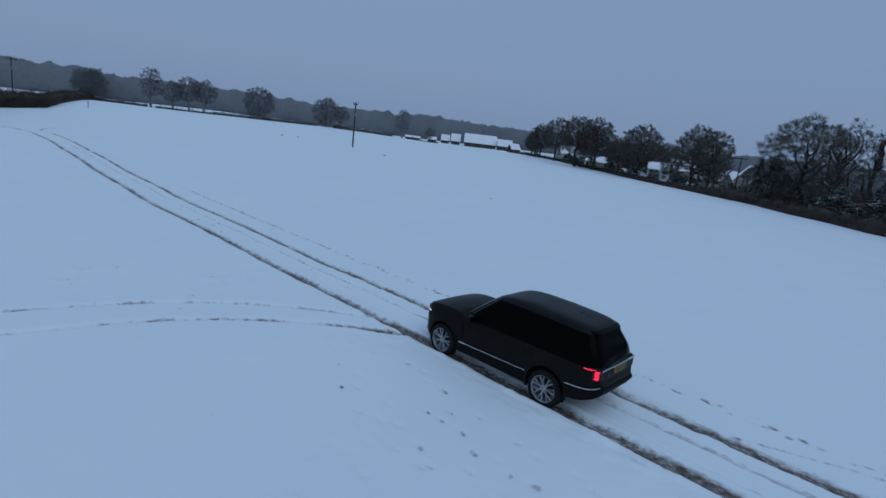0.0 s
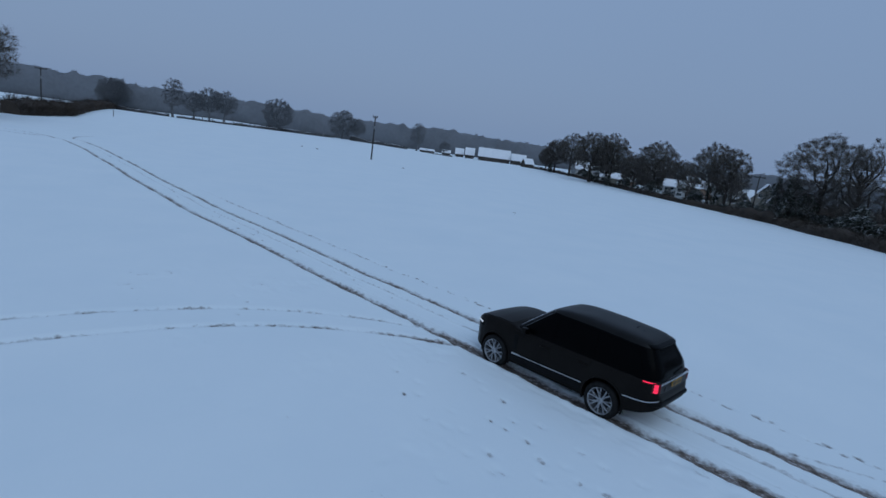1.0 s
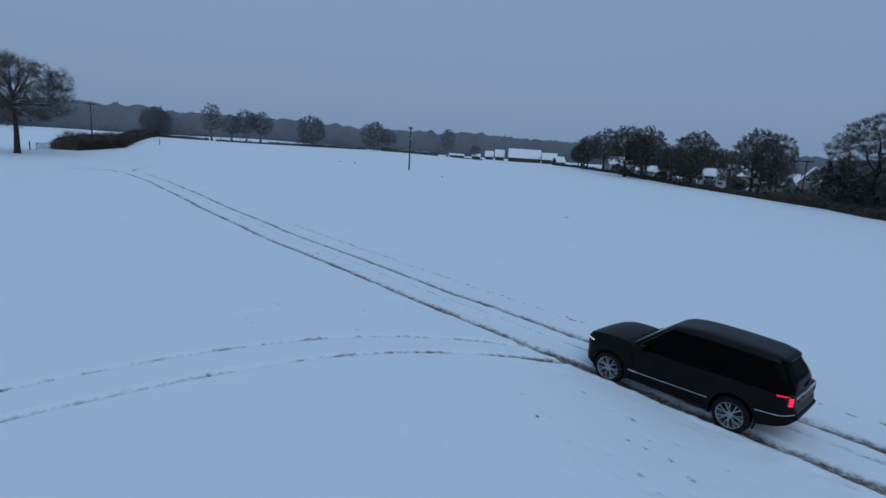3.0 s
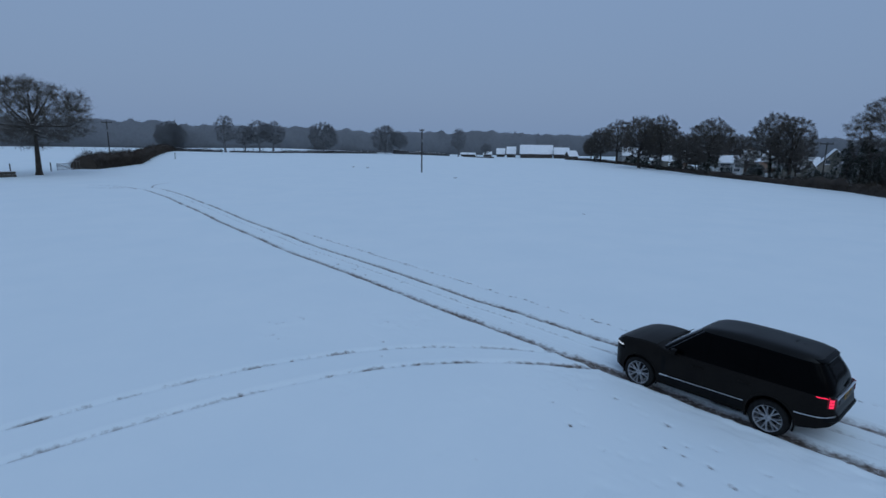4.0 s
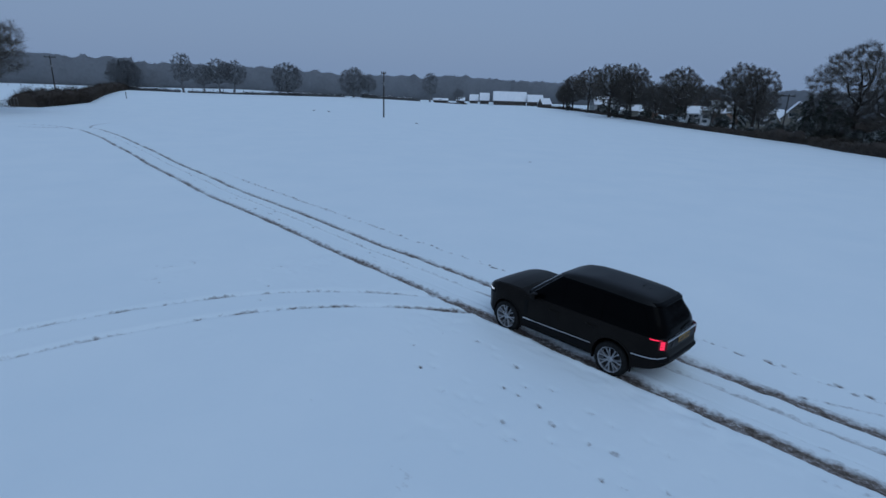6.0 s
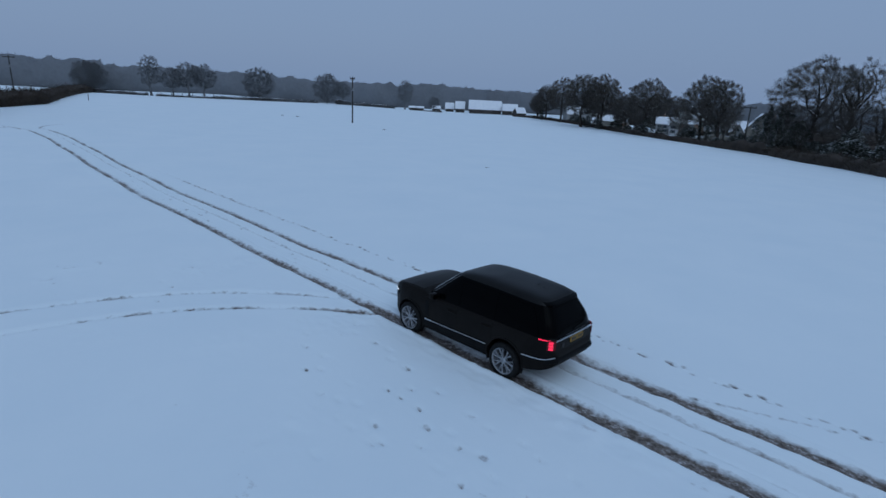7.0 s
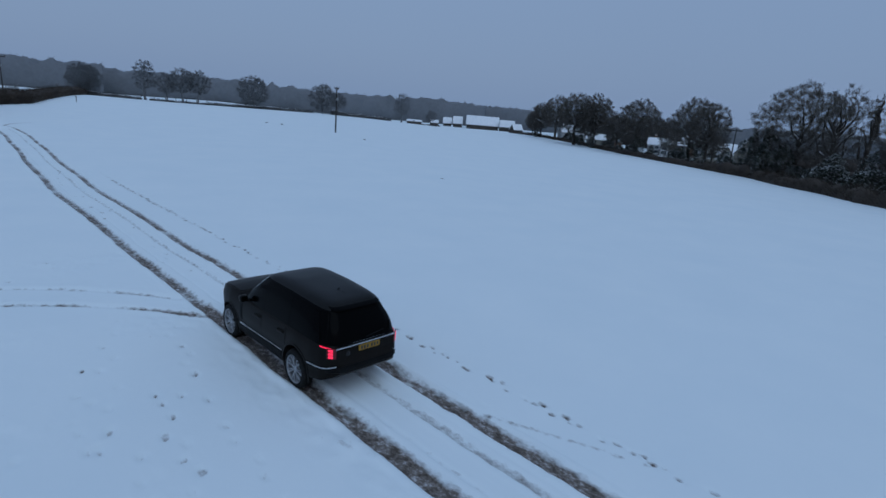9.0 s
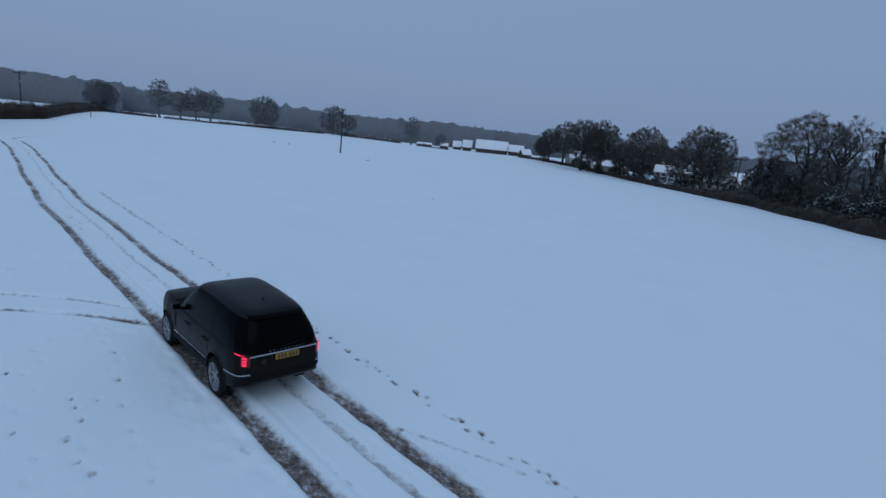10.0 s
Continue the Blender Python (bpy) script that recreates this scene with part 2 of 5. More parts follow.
# ======== the ground ========
def rise(x, y):
    """Height of the land: a field that climbs gently to its far hedge and falls towards the houses, with a wooded hill far off."""
    r = math.hypot(x, y)
    far = step(230, 330, r)
    h = -2.9 * step(10, 130, x - 0.35 * y)
    h += 1.9 * step(50, 190, y) * (1 - 0.5 * step(170, 240, x)) * (1 - far) + 0.8 * far + 1.4 * step(400, 540, r)
    h += 21 * math.exp(-((x - 40) / 260) ** 2 / 2 - ((y - 880) / 95) ** 2 / 2)
    h += 0.25 * math.sin(x * 0.045 + 1.3) * math.sin(y * 0.038) * step(18, 60, r)
    return h


def bend(y):
    """Sideways drift of the old wheel tracks along the field."""
    return 1.5 * step(18, 62, y) - 4.2 * step(60, 92, y) + 0.05 * math.sin(y * 0.5) * step(4, 10, abs(y))


TRACKS = ((-0.83, 0.24, 0.92, 0.09), (0.97, 0.22, 0.92, 0.08), (0.30, 0.12, 0.46, 0.05), (-0.38, 0.06, 0.2, 0.02))
rng = random.Random(4)
# a second pair of tracks that swings in from the side and joins the first
CROSS = []
for k in range(70):
    u = k / 69
    px = -16 + 15.0 * u
    CROSS.append((px, 4.15 + 5.2 * (1 - math.exp(-(-px - 1.0) / 3.6)) - 0.004 * (px + 1) ** 2))
# dents left by feet: a line beside the tracks, and loose ones on the other side
DENTS = []
fy = -11.0
while fy < 26:
    DENTS.append((2.4 + bend(fy) * 0.5 + rng.uniform(-0.09, 0.09), fy, rng.uniform(0.032, 0.05), rng.uniform(0.3, 1.0)))
    fy += rng.choice((0.14, 0.18, 0.23, 0.3, 0.5))
for ax, ay, bx, by, n in ((-2.9, 3.6, -4.3, -1.6, 9), (-1.9, 2.6, -2.7, -1.2, 8), (-4.4, -0.6, -3.5, -4.6, 9), (-2.6, -2.0, -2.9, -6.2, 8), (-7.2, 3.4, -5.2, -1.0, 6), (-4.8, 6.8, -4.2, 8.4, 4), (-3.0, -0.4, -3.6, -3.4, 8), (-4.0, 1.2, -4.6, -1.6, 5)):
    for k in range(n):
        u = (k + rng.uniform(-0.3, 0.3)) / (n - 1)
        DENTS.append((ax + (bx - ax) * u + rng.uniform(-0.22, 0.22), ay + (by - ay) * u, rng.uniform(0.028, 0.044), rng.choice((0.05, 0.15, 0.25, 0.4, 0.7))))


for k in range(26):
    fy = rng.uniform(4, 30)
    DENTS.append((rng.gauss(-0.1, 0.3) + bend(fy), fy, rng.uniform(0.03, 0.05), rng.uniform(0.2, 1.0)))


def spaced(stops):
    """Coordinates from a list of (start, step) with a last end."""
    out = []
    for (a, d), (b, _) in zip(stops, stops[1:]):
        n = max(1, round((b - a) / d))
        out += [a + (b - a) * i / n for i in range(n)]
    return out + [stops[-1][0]]


def build_ground():
    xs = spaced(((-2600, 500), (-600, 100), (-200, 30), (-60, 6), (-24, 1), (-16, 0.3), (-9, 0.12), (-5.5, 0.06), (-2, 0.045), (2.8, 0.2), (8, 0.8), (24, 4), (90, 8), (300, 30), (700, 100), (2600, 0)))
    ys = spaced(((-2600, 500), (-600, 100), (-150, 25), (-50, 4), (-18, 0.5), (-12, 0.09), (14, 0.15), (30, 0.3), (60, 0.6), (100, 3), (160, 8), (400, 20), (1100, 60), (2600, 0)))
    X, Y = np.meshgrid(np.array(xs), np.array(ys))
    Z = np.array([[rise(x, y) for x in xs] for y in ys])
    near = (np.abs(X) < 30) & (Y > -20) & (Y < 110)
    bare = np.zeros_like(Z)
    drift = np.array([[bend(y)] for y in ys])
    wob = np.array([[noise.noise((0.0, y * 0.9, 3.0)) for _ in (0,)] for y in ys])
    ragged = np.array([[noise.noise((x * 5.0, y * 2.2, 7.0)) if abs(x) < 5 and -13 < y < 100 else 0.0 for x in xs] for y in ys])
    patch = np.array([[noise.noise((0.0, y * 0.55, 9.0)) for _ in (0,)] for y in ys])
    torn = ragged * (1 - 0.7 * np.clip((Y - 4) / 12, 0, 1))
    # pressed wide and wet where the wheels have just passed
    fresh = 1 - np.clip((Y - 1.6) / 2.5, 0, 1)
    for off, half, dirt_shade, deep in TRACKS:
        half = half * (0.72 + 0.1 * fresh)
        side = X - drift - off - 0.05 * wob
        d = np.abs(side) + 0.022 * torn
        # the tread leaves one crisp edge and one that crumbles
        soft = half * np.where(side > 0, 0.95, 0.5)
        hold = np.clip(1 - np.clip((d - half * 0.55) / soft, 0, 1), 0, 1) * near
        fade = 1 - np.clip((Y - 62) / 8, 0, 1)
        Z -= deep * hold * fade
        rim = np.exp(-((d - half * 1.55) / 0.08) ** 2) * near * fade
        Z += deep * 0.45 * rim * (0.7 + torn)
        strength = dirt_shade * (0.80 + 0.5 * patch + 0.3 * torn) * (1 - 0.12 * np.clip((Y - 5) / 14, 0, 1))
        bare = np.maximum(bare, np.clip(hold * strength * (0.92 + 0.2 * fresh), 0, 1.3) * fade)
    # where the tracks turn off by the gate
    for k in range(80):
        u = k / 79
        for cx, cy in ((0.0 - 3.6 * u * u, 65 + 9 * u), (1.9 + 1.4 * u + 2.2 * u * u, 66 + 9 * u - 2 * u * u), (-0.9 - 3.4 * u, 67.5 + 2.5 * u * u)):
            g = np.exp(-((X - cx) ** 2 / 0.03 + (Y - cy) ** 2 / 0.2))
            bare = np.maximum(bare, (0.5 - 0.25 * u + 0.2 * math.sin(k * 0.7 + cx * 0.2)) * g)
    cut = (X > -17) & (X < 0) & (Y > 1) & (Y < 14)
    ci = np.where(cut)
    px, py = X[ci], Y[ci]
    # this pair is darkened by dirt and by shade painted into its grooves
    for shift, dirt_shade in ((0.0, 0.40), (-1.45, 0.45)):
        best = np.full(px.shape, 9.0)
        along = np.zeros(px.shape)
        for k in range(len(CROSS) - 1):
            (ax, ay), (bx, by) = CROSS[k], CROSS[k + 1]
            ay, by = ay + shift, by + shift
            t = np.clip(((px - ax) * (bx - ax) + (py - ay) * (by - ay)) / ((bx - ax) ** 2 + (by - ay) ** 2), 0, 1)
            d = np.hypot(px - ax - t * (bx - ax), py - ay - t * (by - ay))
            along = np.where(d < best, ax, along)
            best = np.minimum(best, d)
        broken = np.array([noise.noise((a * 1.3, shift, b * 0.0 + 5.0)) for a, b in zip(px, py)])
        grain = np.array([noise.noise((a * 6, b * 6, 2.0)) for a, b in zip(px, py)])
        hold = np.clip(1 - best / 0.13, 0, 1) ** 0.7
        Z[ci] -= 0.065 * hold
        Z[ci] += 0.012 * np.exp(-((best - 0.2) / 0.06) ** 2)
        bare[ci] = np.maximum(bare[ci], np.clip(hold * (dirt_shade + 0.55 * broken + 0.5 * grain), 0, 1))
    for k in range(60):
        u = k / 59
        cx, cy = 1.1 + 1.5 * u - 0.25 * u * u, -4.3 - 3.1 * u
        g = np.exp(-((X - cx) ** 2 + (Y - cy) ** 2) / 0.006)
        bare = np.maximum(bare, (0.46 - 0.3 * u + 0.2 * math.sin(k * 1.3) * math.sin(k * 0.37)) * g)
    trail = np.exp(-((X - 2.4 - 0.5 * drift) / 0.16) ** 2) * np.clip((Y - 6) / 10, 0, 1) * (1 - np.clip((Y - 24) / 14, 0, 1))
    bare = np.maximum(bare, 0.3 * trail)
    Z -= 0.03 * trail
    for dx, dy, r, dark in DENTS:
        i0, i1 = np.searchsorted(xs, (dx - 0.5, dx + 0.5))
        j0, j1 = np.searchsorted(ys, (dy - 0.5, dy + 0.5))
        x, y = X[j0:j1, i0:i1], Y[j0:j1, i0:i1]
        g = np.exp(-((x - dx) ** 2 + ((y - dy) / 1.35) ** 2) / (2 * r * r))
        Z[j0:j1, i0:i1] -= 0.06 * g
        # earth colour in the dents stands in for the shade of hollow snow
        bare[j0:j1, i0:i1] = np.maximum(bare[j0:j1, i0:i1], g * (0.2 + 0.85 * dark))
    # soft unevenness of the snow near by
    lump = np.array([[noise.noise((x * 0.7, y * 0.7, 0.0)) * 0.014 * (1 - step(5, 9, abs(x))) + noise.noise((x * 0.18, y * 0.18, 4.0)) * 0.035 if abs(x) < 24 and -18 < y < 60 else 0.0 for x in xs] for y in ys])
    crumb = np.array([[noise.noise((x * 7.0, y * 7.0, 1.0)) * 0.5 + noise.noise((x * 15.0, y * 15.0, 6.0)) * 0.35 if -1.9 < x < 1.9 and -12 < y < 30 else 0.0 for x in xs] for y in ys])
    rough = np.array([[max(0.0, noise.noise((x * 0.5, y * 0.5, 8.0))) * (noise.noise((x * 2.6, y * 2.0, 1.0)) + 0.6 * noise.noise((x * 5.5, y * 4.5, 2.0))) if -7 < x < -1.1 and -8 < y < 12 else 0.0 for x in xs] for y in ys])
    Z += rough * (0.09 + 0.07 * np.exp(-((X + 1.7) / 0.7) ** 2))
    bare = np.maximum(bare, np.clip(rough * 0.9, 0, 0.32))
    Z += lump + 0.045 * near + crumb * 0.03 * np.exp(-((np.abs(X - drift) - 0.9) / 0.55) ** 2)
    ny, nx = Z.shape
    verts = np.stack([X.ravel(), Y.ravel(), Z.ravel()], 1)
    idx = np.arange(nx * ny).reshape(ny, nx)
    faces = np.stack([idx[:-1, :-1], idx[:-1, 1:], idx[1:, 1:], idx[1:, :-1]], -1).reshape(-1, 4)
    me = bpy.data.meshes.new("ground")
    me.from_pydata(verts.tolist(), [], faces.tolist())
    me.materials.append(SNOW)
    layer = me.attributes.new("bare", "FLOAT", "POINT")
    layer.data.foreach_set("value", bare.ravel().astype(np.float32))
    me.shade_smooth()
    return tagged(new("ground", me), "snow-covered field with muddy wheel ruts and footprints", "ground", kind="structure")


build_ground()
# ======== trees ========
def spikes(shape, p, way, length, r):
    """One fine tapering twig."""
    d = way.normalized()
    s = d.cross(Vector((math.sin(length * 91.0), math.cos(length * 57.0), math.sin(length * 143.0)))).normalized() * (r * 1.35)
    k = len(shape.verts)
    shape.verts += [tuple(p + s), tuple(p - s), tuple(p + d * length)]
    shape.faces.append((k, k + 1, k + 2))


def grow_tree(seed, tall, wide, fork, limbs, reach=(0.3, 1.3), tips=430, sprays=20, thick=None, fine=0.02, stem_share=0.6, lean=0.0, low=0.0):
    """A bare tree whose limbs branch until they fill an uneven domed crown. Returns the shapes of its trunk, each limb, and its twigs.
    fork: height of the lowest limb as a share; reach: slopes of the lowest and highest limbs; low: how far the crown hangs below the fork."""
    r = random.Random(seed)
    base = thick or tall * 0.03
    floor_z = tall * max(0.05, fork - low)
    mid = Vector((lean * 0.5, 0, floor_z + (tall - floor_z) * 0.45))

    def inside(p):
        q = p - mid
        up = (tall - mid.z) if q.z > 0 else (mid.z - floor_z)
        e = Vector((q.x / wide, q.y / wide, q.z / up))
        size = e.length
        d = e.normalized()
        return size / (0.93 + 0.14 * noise.noise(d * 1.7 + Vector((seed, 0, 0))) + 0.07 * noise.noise(d * 4.5 + Vector((0, seed, 0))))

    def line(p, q, n, wander):
        d = q - p
        side = Vector((r.gauss(0, 1), r.gauss(0, 1), r.gauss(0, 1))) * d.length * wander
        side2 = Vector((r.gauss(0, 1), r.gauss(0, 1), r.gauss(0, 1))) * d.length * wander * 0.6
        return [p + d * u + side * math.sin(u * math.pi) + side2 * math.sin(u * 2 * math.pi) for u in (k / n for k in range(n + 1))]

    trunk, limb_shapes, twig = Shape(), [], Shape()
    top = Vector((lean + r.gauss(0, 0.25), r.gauss(0, 0.25), tall * stem_share))
    stem = line(Vector((0, 0, -0.3)), top, 9, 0.02)
    trunk.tube(stem, [base * (1.4 if k == 0 else 1.0) * (1 - 0.085 * k) for k in range(10)], 9)
    where, owner, girth = [], [], []
    for i in range(limbs):
        v = (i / (limbs - 1)) ** 0.9
        u = min(0.99, (fork + (stem_share - 0.02 - fork) * v) / stem_share)
        k = min(8, int(u * 9))
        p = stem[k].lerp(stem[k + 1], u * 9 - k)
        a = i * 2.4 + r.uniform(-0.4, 0.4)
        slope = reach[0] + (reach[1] - reach[0]) * v + r.uniform(-0.12, 0.12)
        d = Vector((math.cos(a) * math.cos(slope), math.sin(a) * math.cos(slope), math.sin(slope)))
        length = 1.0
        while inside(p + d * length) < 0.74 and length < tall:
            length += 0.4
        pts = line(p, p + d * length, 8, 0.09)
        r0 = base * 0.58 * (1 - 0.35 * v)
        limb = Shape()
        limb.tube(pts, [r0 * (1 - 0.1 * k2) for k2 in range(9)], 6, False)
        limb_shapes.append(limb)
        for k2 in range(1, 9):
            where.append(pts[k2])
            owner.append(i)
            girth.append(r0 * (1 - 0.1 * k2))
    goals = []
    while len(goals) < tips:
        p = Vector((r.uniform(-wide, wide) * 1.2, r.uniform(-wide, wide) * 1.2, r.uniform(floor_z, tall * 1.1))) + Vector((mid.x, 0, 0))
        s = inside(p)
        if s < 1 and r.random() < 0.22 + s * s:
            goals.append(p)
    bone = [Vector((mid.x, 0, min(g.z, top.z))) for g in goals]
    goals = [g for _, g in sorted(zip([(g - b).length for g, b in zip(goals, bone)], goals), key=lambda e: e[0])]
    spots = np.zeros((len(where) + tips * 3, 3))
    spots[: len(where)] = [tuple(w) for w in where]
    count = len(where)
    for g in goals:
        gap = spots[:count] - np.array(tuple(g))
        # grow outwards: nearer to the stem, and from below, is cheaper
        cost = np.einsum("ij,ij->i", gap, gap) + 2.0 * np.clip(gap[:, 2] - 0.3, 0, None) ** 2
        k = int(cost.argmin())
        start = Vector(spots[k])
        pts = line(start, g, 3, 0.12)
        r1 = max(fine * 1.3, girth[k] * 0.48)
        r2 = max(fine, r1 * 0.45)
        limb_shapes[owner[k]].tube(pts, [r1, r1 * 0.8, r1 * 0.55, r2], 3, False)
        for n2, q in enumerate(pts[1:]):
            spots[count] = tuple(q)
            count += 1
            owner.append(owner[k])
            girth.append(r1 * (0.85, 0.7, 0.55)[n2])
        away = (g - mid).normalized()
        along = (pts[3] - pts[0]).normalized()
        for _ in range(sprays):
            f = 0.15 + 0.85 * r.random() ** 0.7
            k2 = min(2, int(f * 3))
            q = pts[k2].lerp(pts[k2 + 1], f * 3 - k2) + Vector((r.gauss(0, 0.07), r.gauss(0, 0.07), r.gauss(0, 0.07)))
            d = (Vector((r.gauss(0, 0.62), r.gauss(0, 0.62), r.gauss(0.12, 0.55))) + away * 0.2 + along * 0.45).normalized()
            length = min(1.1, wide * r.uniform(0.06, 0.13))
            spikes(twig, q, d, length, fine)
            for f2 in (0.35, 0.6):
                d2 = d + Vector((r.gauss(0, 0.55), r.gauss(0, 0.55), r.gauss(0, 0.5)))
                spikes(twig, q + d * length * f2, d2, length * r.uniform(0.4, 0.65), fine * 0.8)
    return trunk, limb_shapes, twig


def make_tree(name, shapes, m, label, group, bark=None, twigs=None):
    t = thing(name, m, label, "tree", group)
    shapes[0].make("trunk", bark or BARK, t, smooth=60)
    for limb in shapes[1]:
        limb.make("limb", bark or BARK, t, smooth=60)
    shapes[2].make("crown", twigs or TWIG, t, "fine bare twigs", smooth=0)
    return t


def stand(x, y, turn=0.0, size=1.0, sink=0.1):
    return Matrix.Translation((x, y, rise(x, y) - sink)) @ Matrix.Rotation(turn, 4, "Z") @ Matrix.Diagonal((size, size, size, 1))


def sized(x, y, turn, tall, model):
    """A pose that makes a model tree of one height as tall as its place needs."""
    return stand(x, y, turn, tall / model)


ROW = "trees along the field edge"
oak_a = make_tree("oak_tree", grow_tree(11, 20.4, 9.3, 0.17, 12, (0.1, 1.25), tips=1000, sprays=25, low=0.02, fine=0.0125, thick=0.62), stand(125.7, 18, 3.5), "large bare oak with open spreading limbs", ROW)
oak_b = make_tree("oak_tree", grow_tree(23, 17.0, 6.3, 0.27, 12, (0.05, 1.3), tips=900, sprays=24, low=0.05, fine=0.013), sized(144.6, 47.0, 1.9, 17.6, 17.0), "bare rounded oak standing before a house", ROW)
oak_c = make_tree("oak_tree", grow_tree(37, 16.5, 6.8, 0.28, 13, (0.0, 1.3), tips=920, sprays=26, low=0.06, fine=0.0135), sized(155.6, 67.9, 3.0, 17.6, 16.5), "bare oak with a dense dark crown in the hedge line", ROW)
tall_d = make_tree("ash_tree", grow_tree(41, 20.0, 6.2, 0.12, 15, (0.75, 1.4), tips=760, sprays=20, low=0.05, fine=0.0125), stand(116.5, 10.0, 0.3), "tall bare tree with steep rising limbs", ROW)
for src, model, x, y, turn, tall, label in (
    (oak_b, 17.0, 141.0, 41.6, 0.6, 15.6, "bare oak leaning into its taller neighbour"),
    (oak_c, 16.5, 175.4, 102.0, 5.0, 18.4, "bare broad oak with a thick crown"),
    (oak_b, 17.0, 173.0, 92.5, 4.0, 18.6, "bare oak in a dense group by the houses"),
    (oak_c, 16.5, 178.0, 97.0, 2.2, 15.6, "bare oak in a dense group by the houses"),
    (oak_c, 16.5, 167.0, 80.5, 1.4, 12.4, "small bare oak between two taller ones"),
    (oak_b, 17.0, 192.2, 122.3, 1.1, 18.0, "slim bare oak at the hedge towards the barns"),
    (oak_c, 16.5, 201.1, 136.1, 2.7, 15.0, "small bare oak at the hedge towards the barns"),
    (oak_b, 17.0, 211.0, 148.0, 0.2, 11.2, "small bare oak beside the farmyard"),
    (oak_b, 17.0, 203.7, 78.2, 3.1, 13.2, "bare tree behind a cottage"),
    (oak_c, 16.5, 214.0, 90.0, 4.1, 14.0, "bare tree behind a cottage"),
    (oak_b, 17.0, 162.5, 60.0, 5.2, 9.5, "small bare garden tree before a house"),
    (oak_c, 16.5, 150.0, 43.0, 0.9, 8.5, "small bare garden tree before a house"),
    (oak_b, 17.0, 187.0, 92.0, 2.4, 10.5, "small bare garden tree before a house"),
    (oak_c, 16.5, 178.5, 82.0, 3.6, 9.5, "small bare garden tree before a house"),
    (oak_c, 16.5, 240.0, 168.0, 1.6, 11.0, "bare tree beside the farmyard"),
    (oak_a, 20.4, 96, -12, 2.9, 19.5, "large bare oak among dark undergrowth"),
    (oak_c, 16.5, 99, -4, 4.4, 15.0, "bare oak among dark undergrowth"),
    (tall_d, 20.0, 88, -20, 2.2, 19.0, "tall bare tree with steep rising limbs"),
    (oak_c, 16.5, 72, -22, 2.0, 17.0, "bare oak near the end of the hedge"),
    (oak_b, 17.0, 62, -34, 3.3, 17.0, "bare oak near the end of the hedge"),
):
    tagged(copy_thing(src, sized(x, y, turn, tall, model)), label)
# a slim upswept tree
tagged(make_tree("poplar_tree", grow_tree(53, 19.0, 2.3, 0.08, 18, (1.1, 1.45), tips=300, sprays=14, stem_share=0.85), stand(118, 5.5, 0.0), "slim bare poplar with upswept branches", ROW))
# the great oak by the gate
make_tree("oak_tree", grow_tree(67, 14.8, 8.6, 0.40, 16, (-0.2, 1.2), tips=1150, sprays=14, thick=0.46, lean=-0.5, low=0.14, fine=0.0125), stand(-7.0, 96, 0.0), "great spreading bare oak beside a gate", "field oaks")

FIELD = "lone trees across the field"
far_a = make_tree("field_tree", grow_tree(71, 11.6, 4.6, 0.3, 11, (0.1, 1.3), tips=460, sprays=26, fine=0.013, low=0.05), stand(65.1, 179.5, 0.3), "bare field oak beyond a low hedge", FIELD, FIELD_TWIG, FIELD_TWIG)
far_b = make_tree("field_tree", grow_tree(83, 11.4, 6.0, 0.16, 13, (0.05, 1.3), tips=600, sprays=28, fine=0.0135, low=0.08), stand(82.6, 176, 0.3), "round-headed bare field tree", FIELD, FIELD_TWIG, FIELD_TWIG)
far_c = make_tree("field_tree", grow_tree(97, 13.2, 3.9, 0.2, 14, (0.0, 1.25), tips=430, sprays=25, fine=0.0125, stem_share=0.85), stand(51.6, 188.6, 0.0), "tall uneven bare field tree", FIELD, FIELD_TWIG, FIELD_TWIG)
for src, model, x, y, turn, tall, label in (
    (far_a, 11.6, 60.7, 181.2, 2.1, 11.8, "bare field oak with a tall clean trunk"),
    (far_a, 11.6, 56.9, 184.7, 4.0, 9.9, "small bare field oak"),
    (far_b, 11.4, 119.2, 189.3, 2.0, 12.4, "round-headed bare field tree"),
    (far_a, 11.6, 127.3, 189.9, 1.0, 10.0, "bare field oak beside a hedge"),
    (far_c, 13.2, 174.6, 203.6, 2.0, 15.0, "slim bare tree at the end of a hedge"),
    (far_b, 11.4, 36.9, 202.7, 1.0, 10.3, "dense dark round tree"),
    (far_b, 11.4, 39.0, 205.5, 3.0, 10.0, "dense dark round tree"),
    (far_a, 11.6, 205, 214, 3.0, 9.0, "small bare tree behind the barns"),
):
    tagged(copy_thing(src, sized(x, y, turn, tall, model)), label)


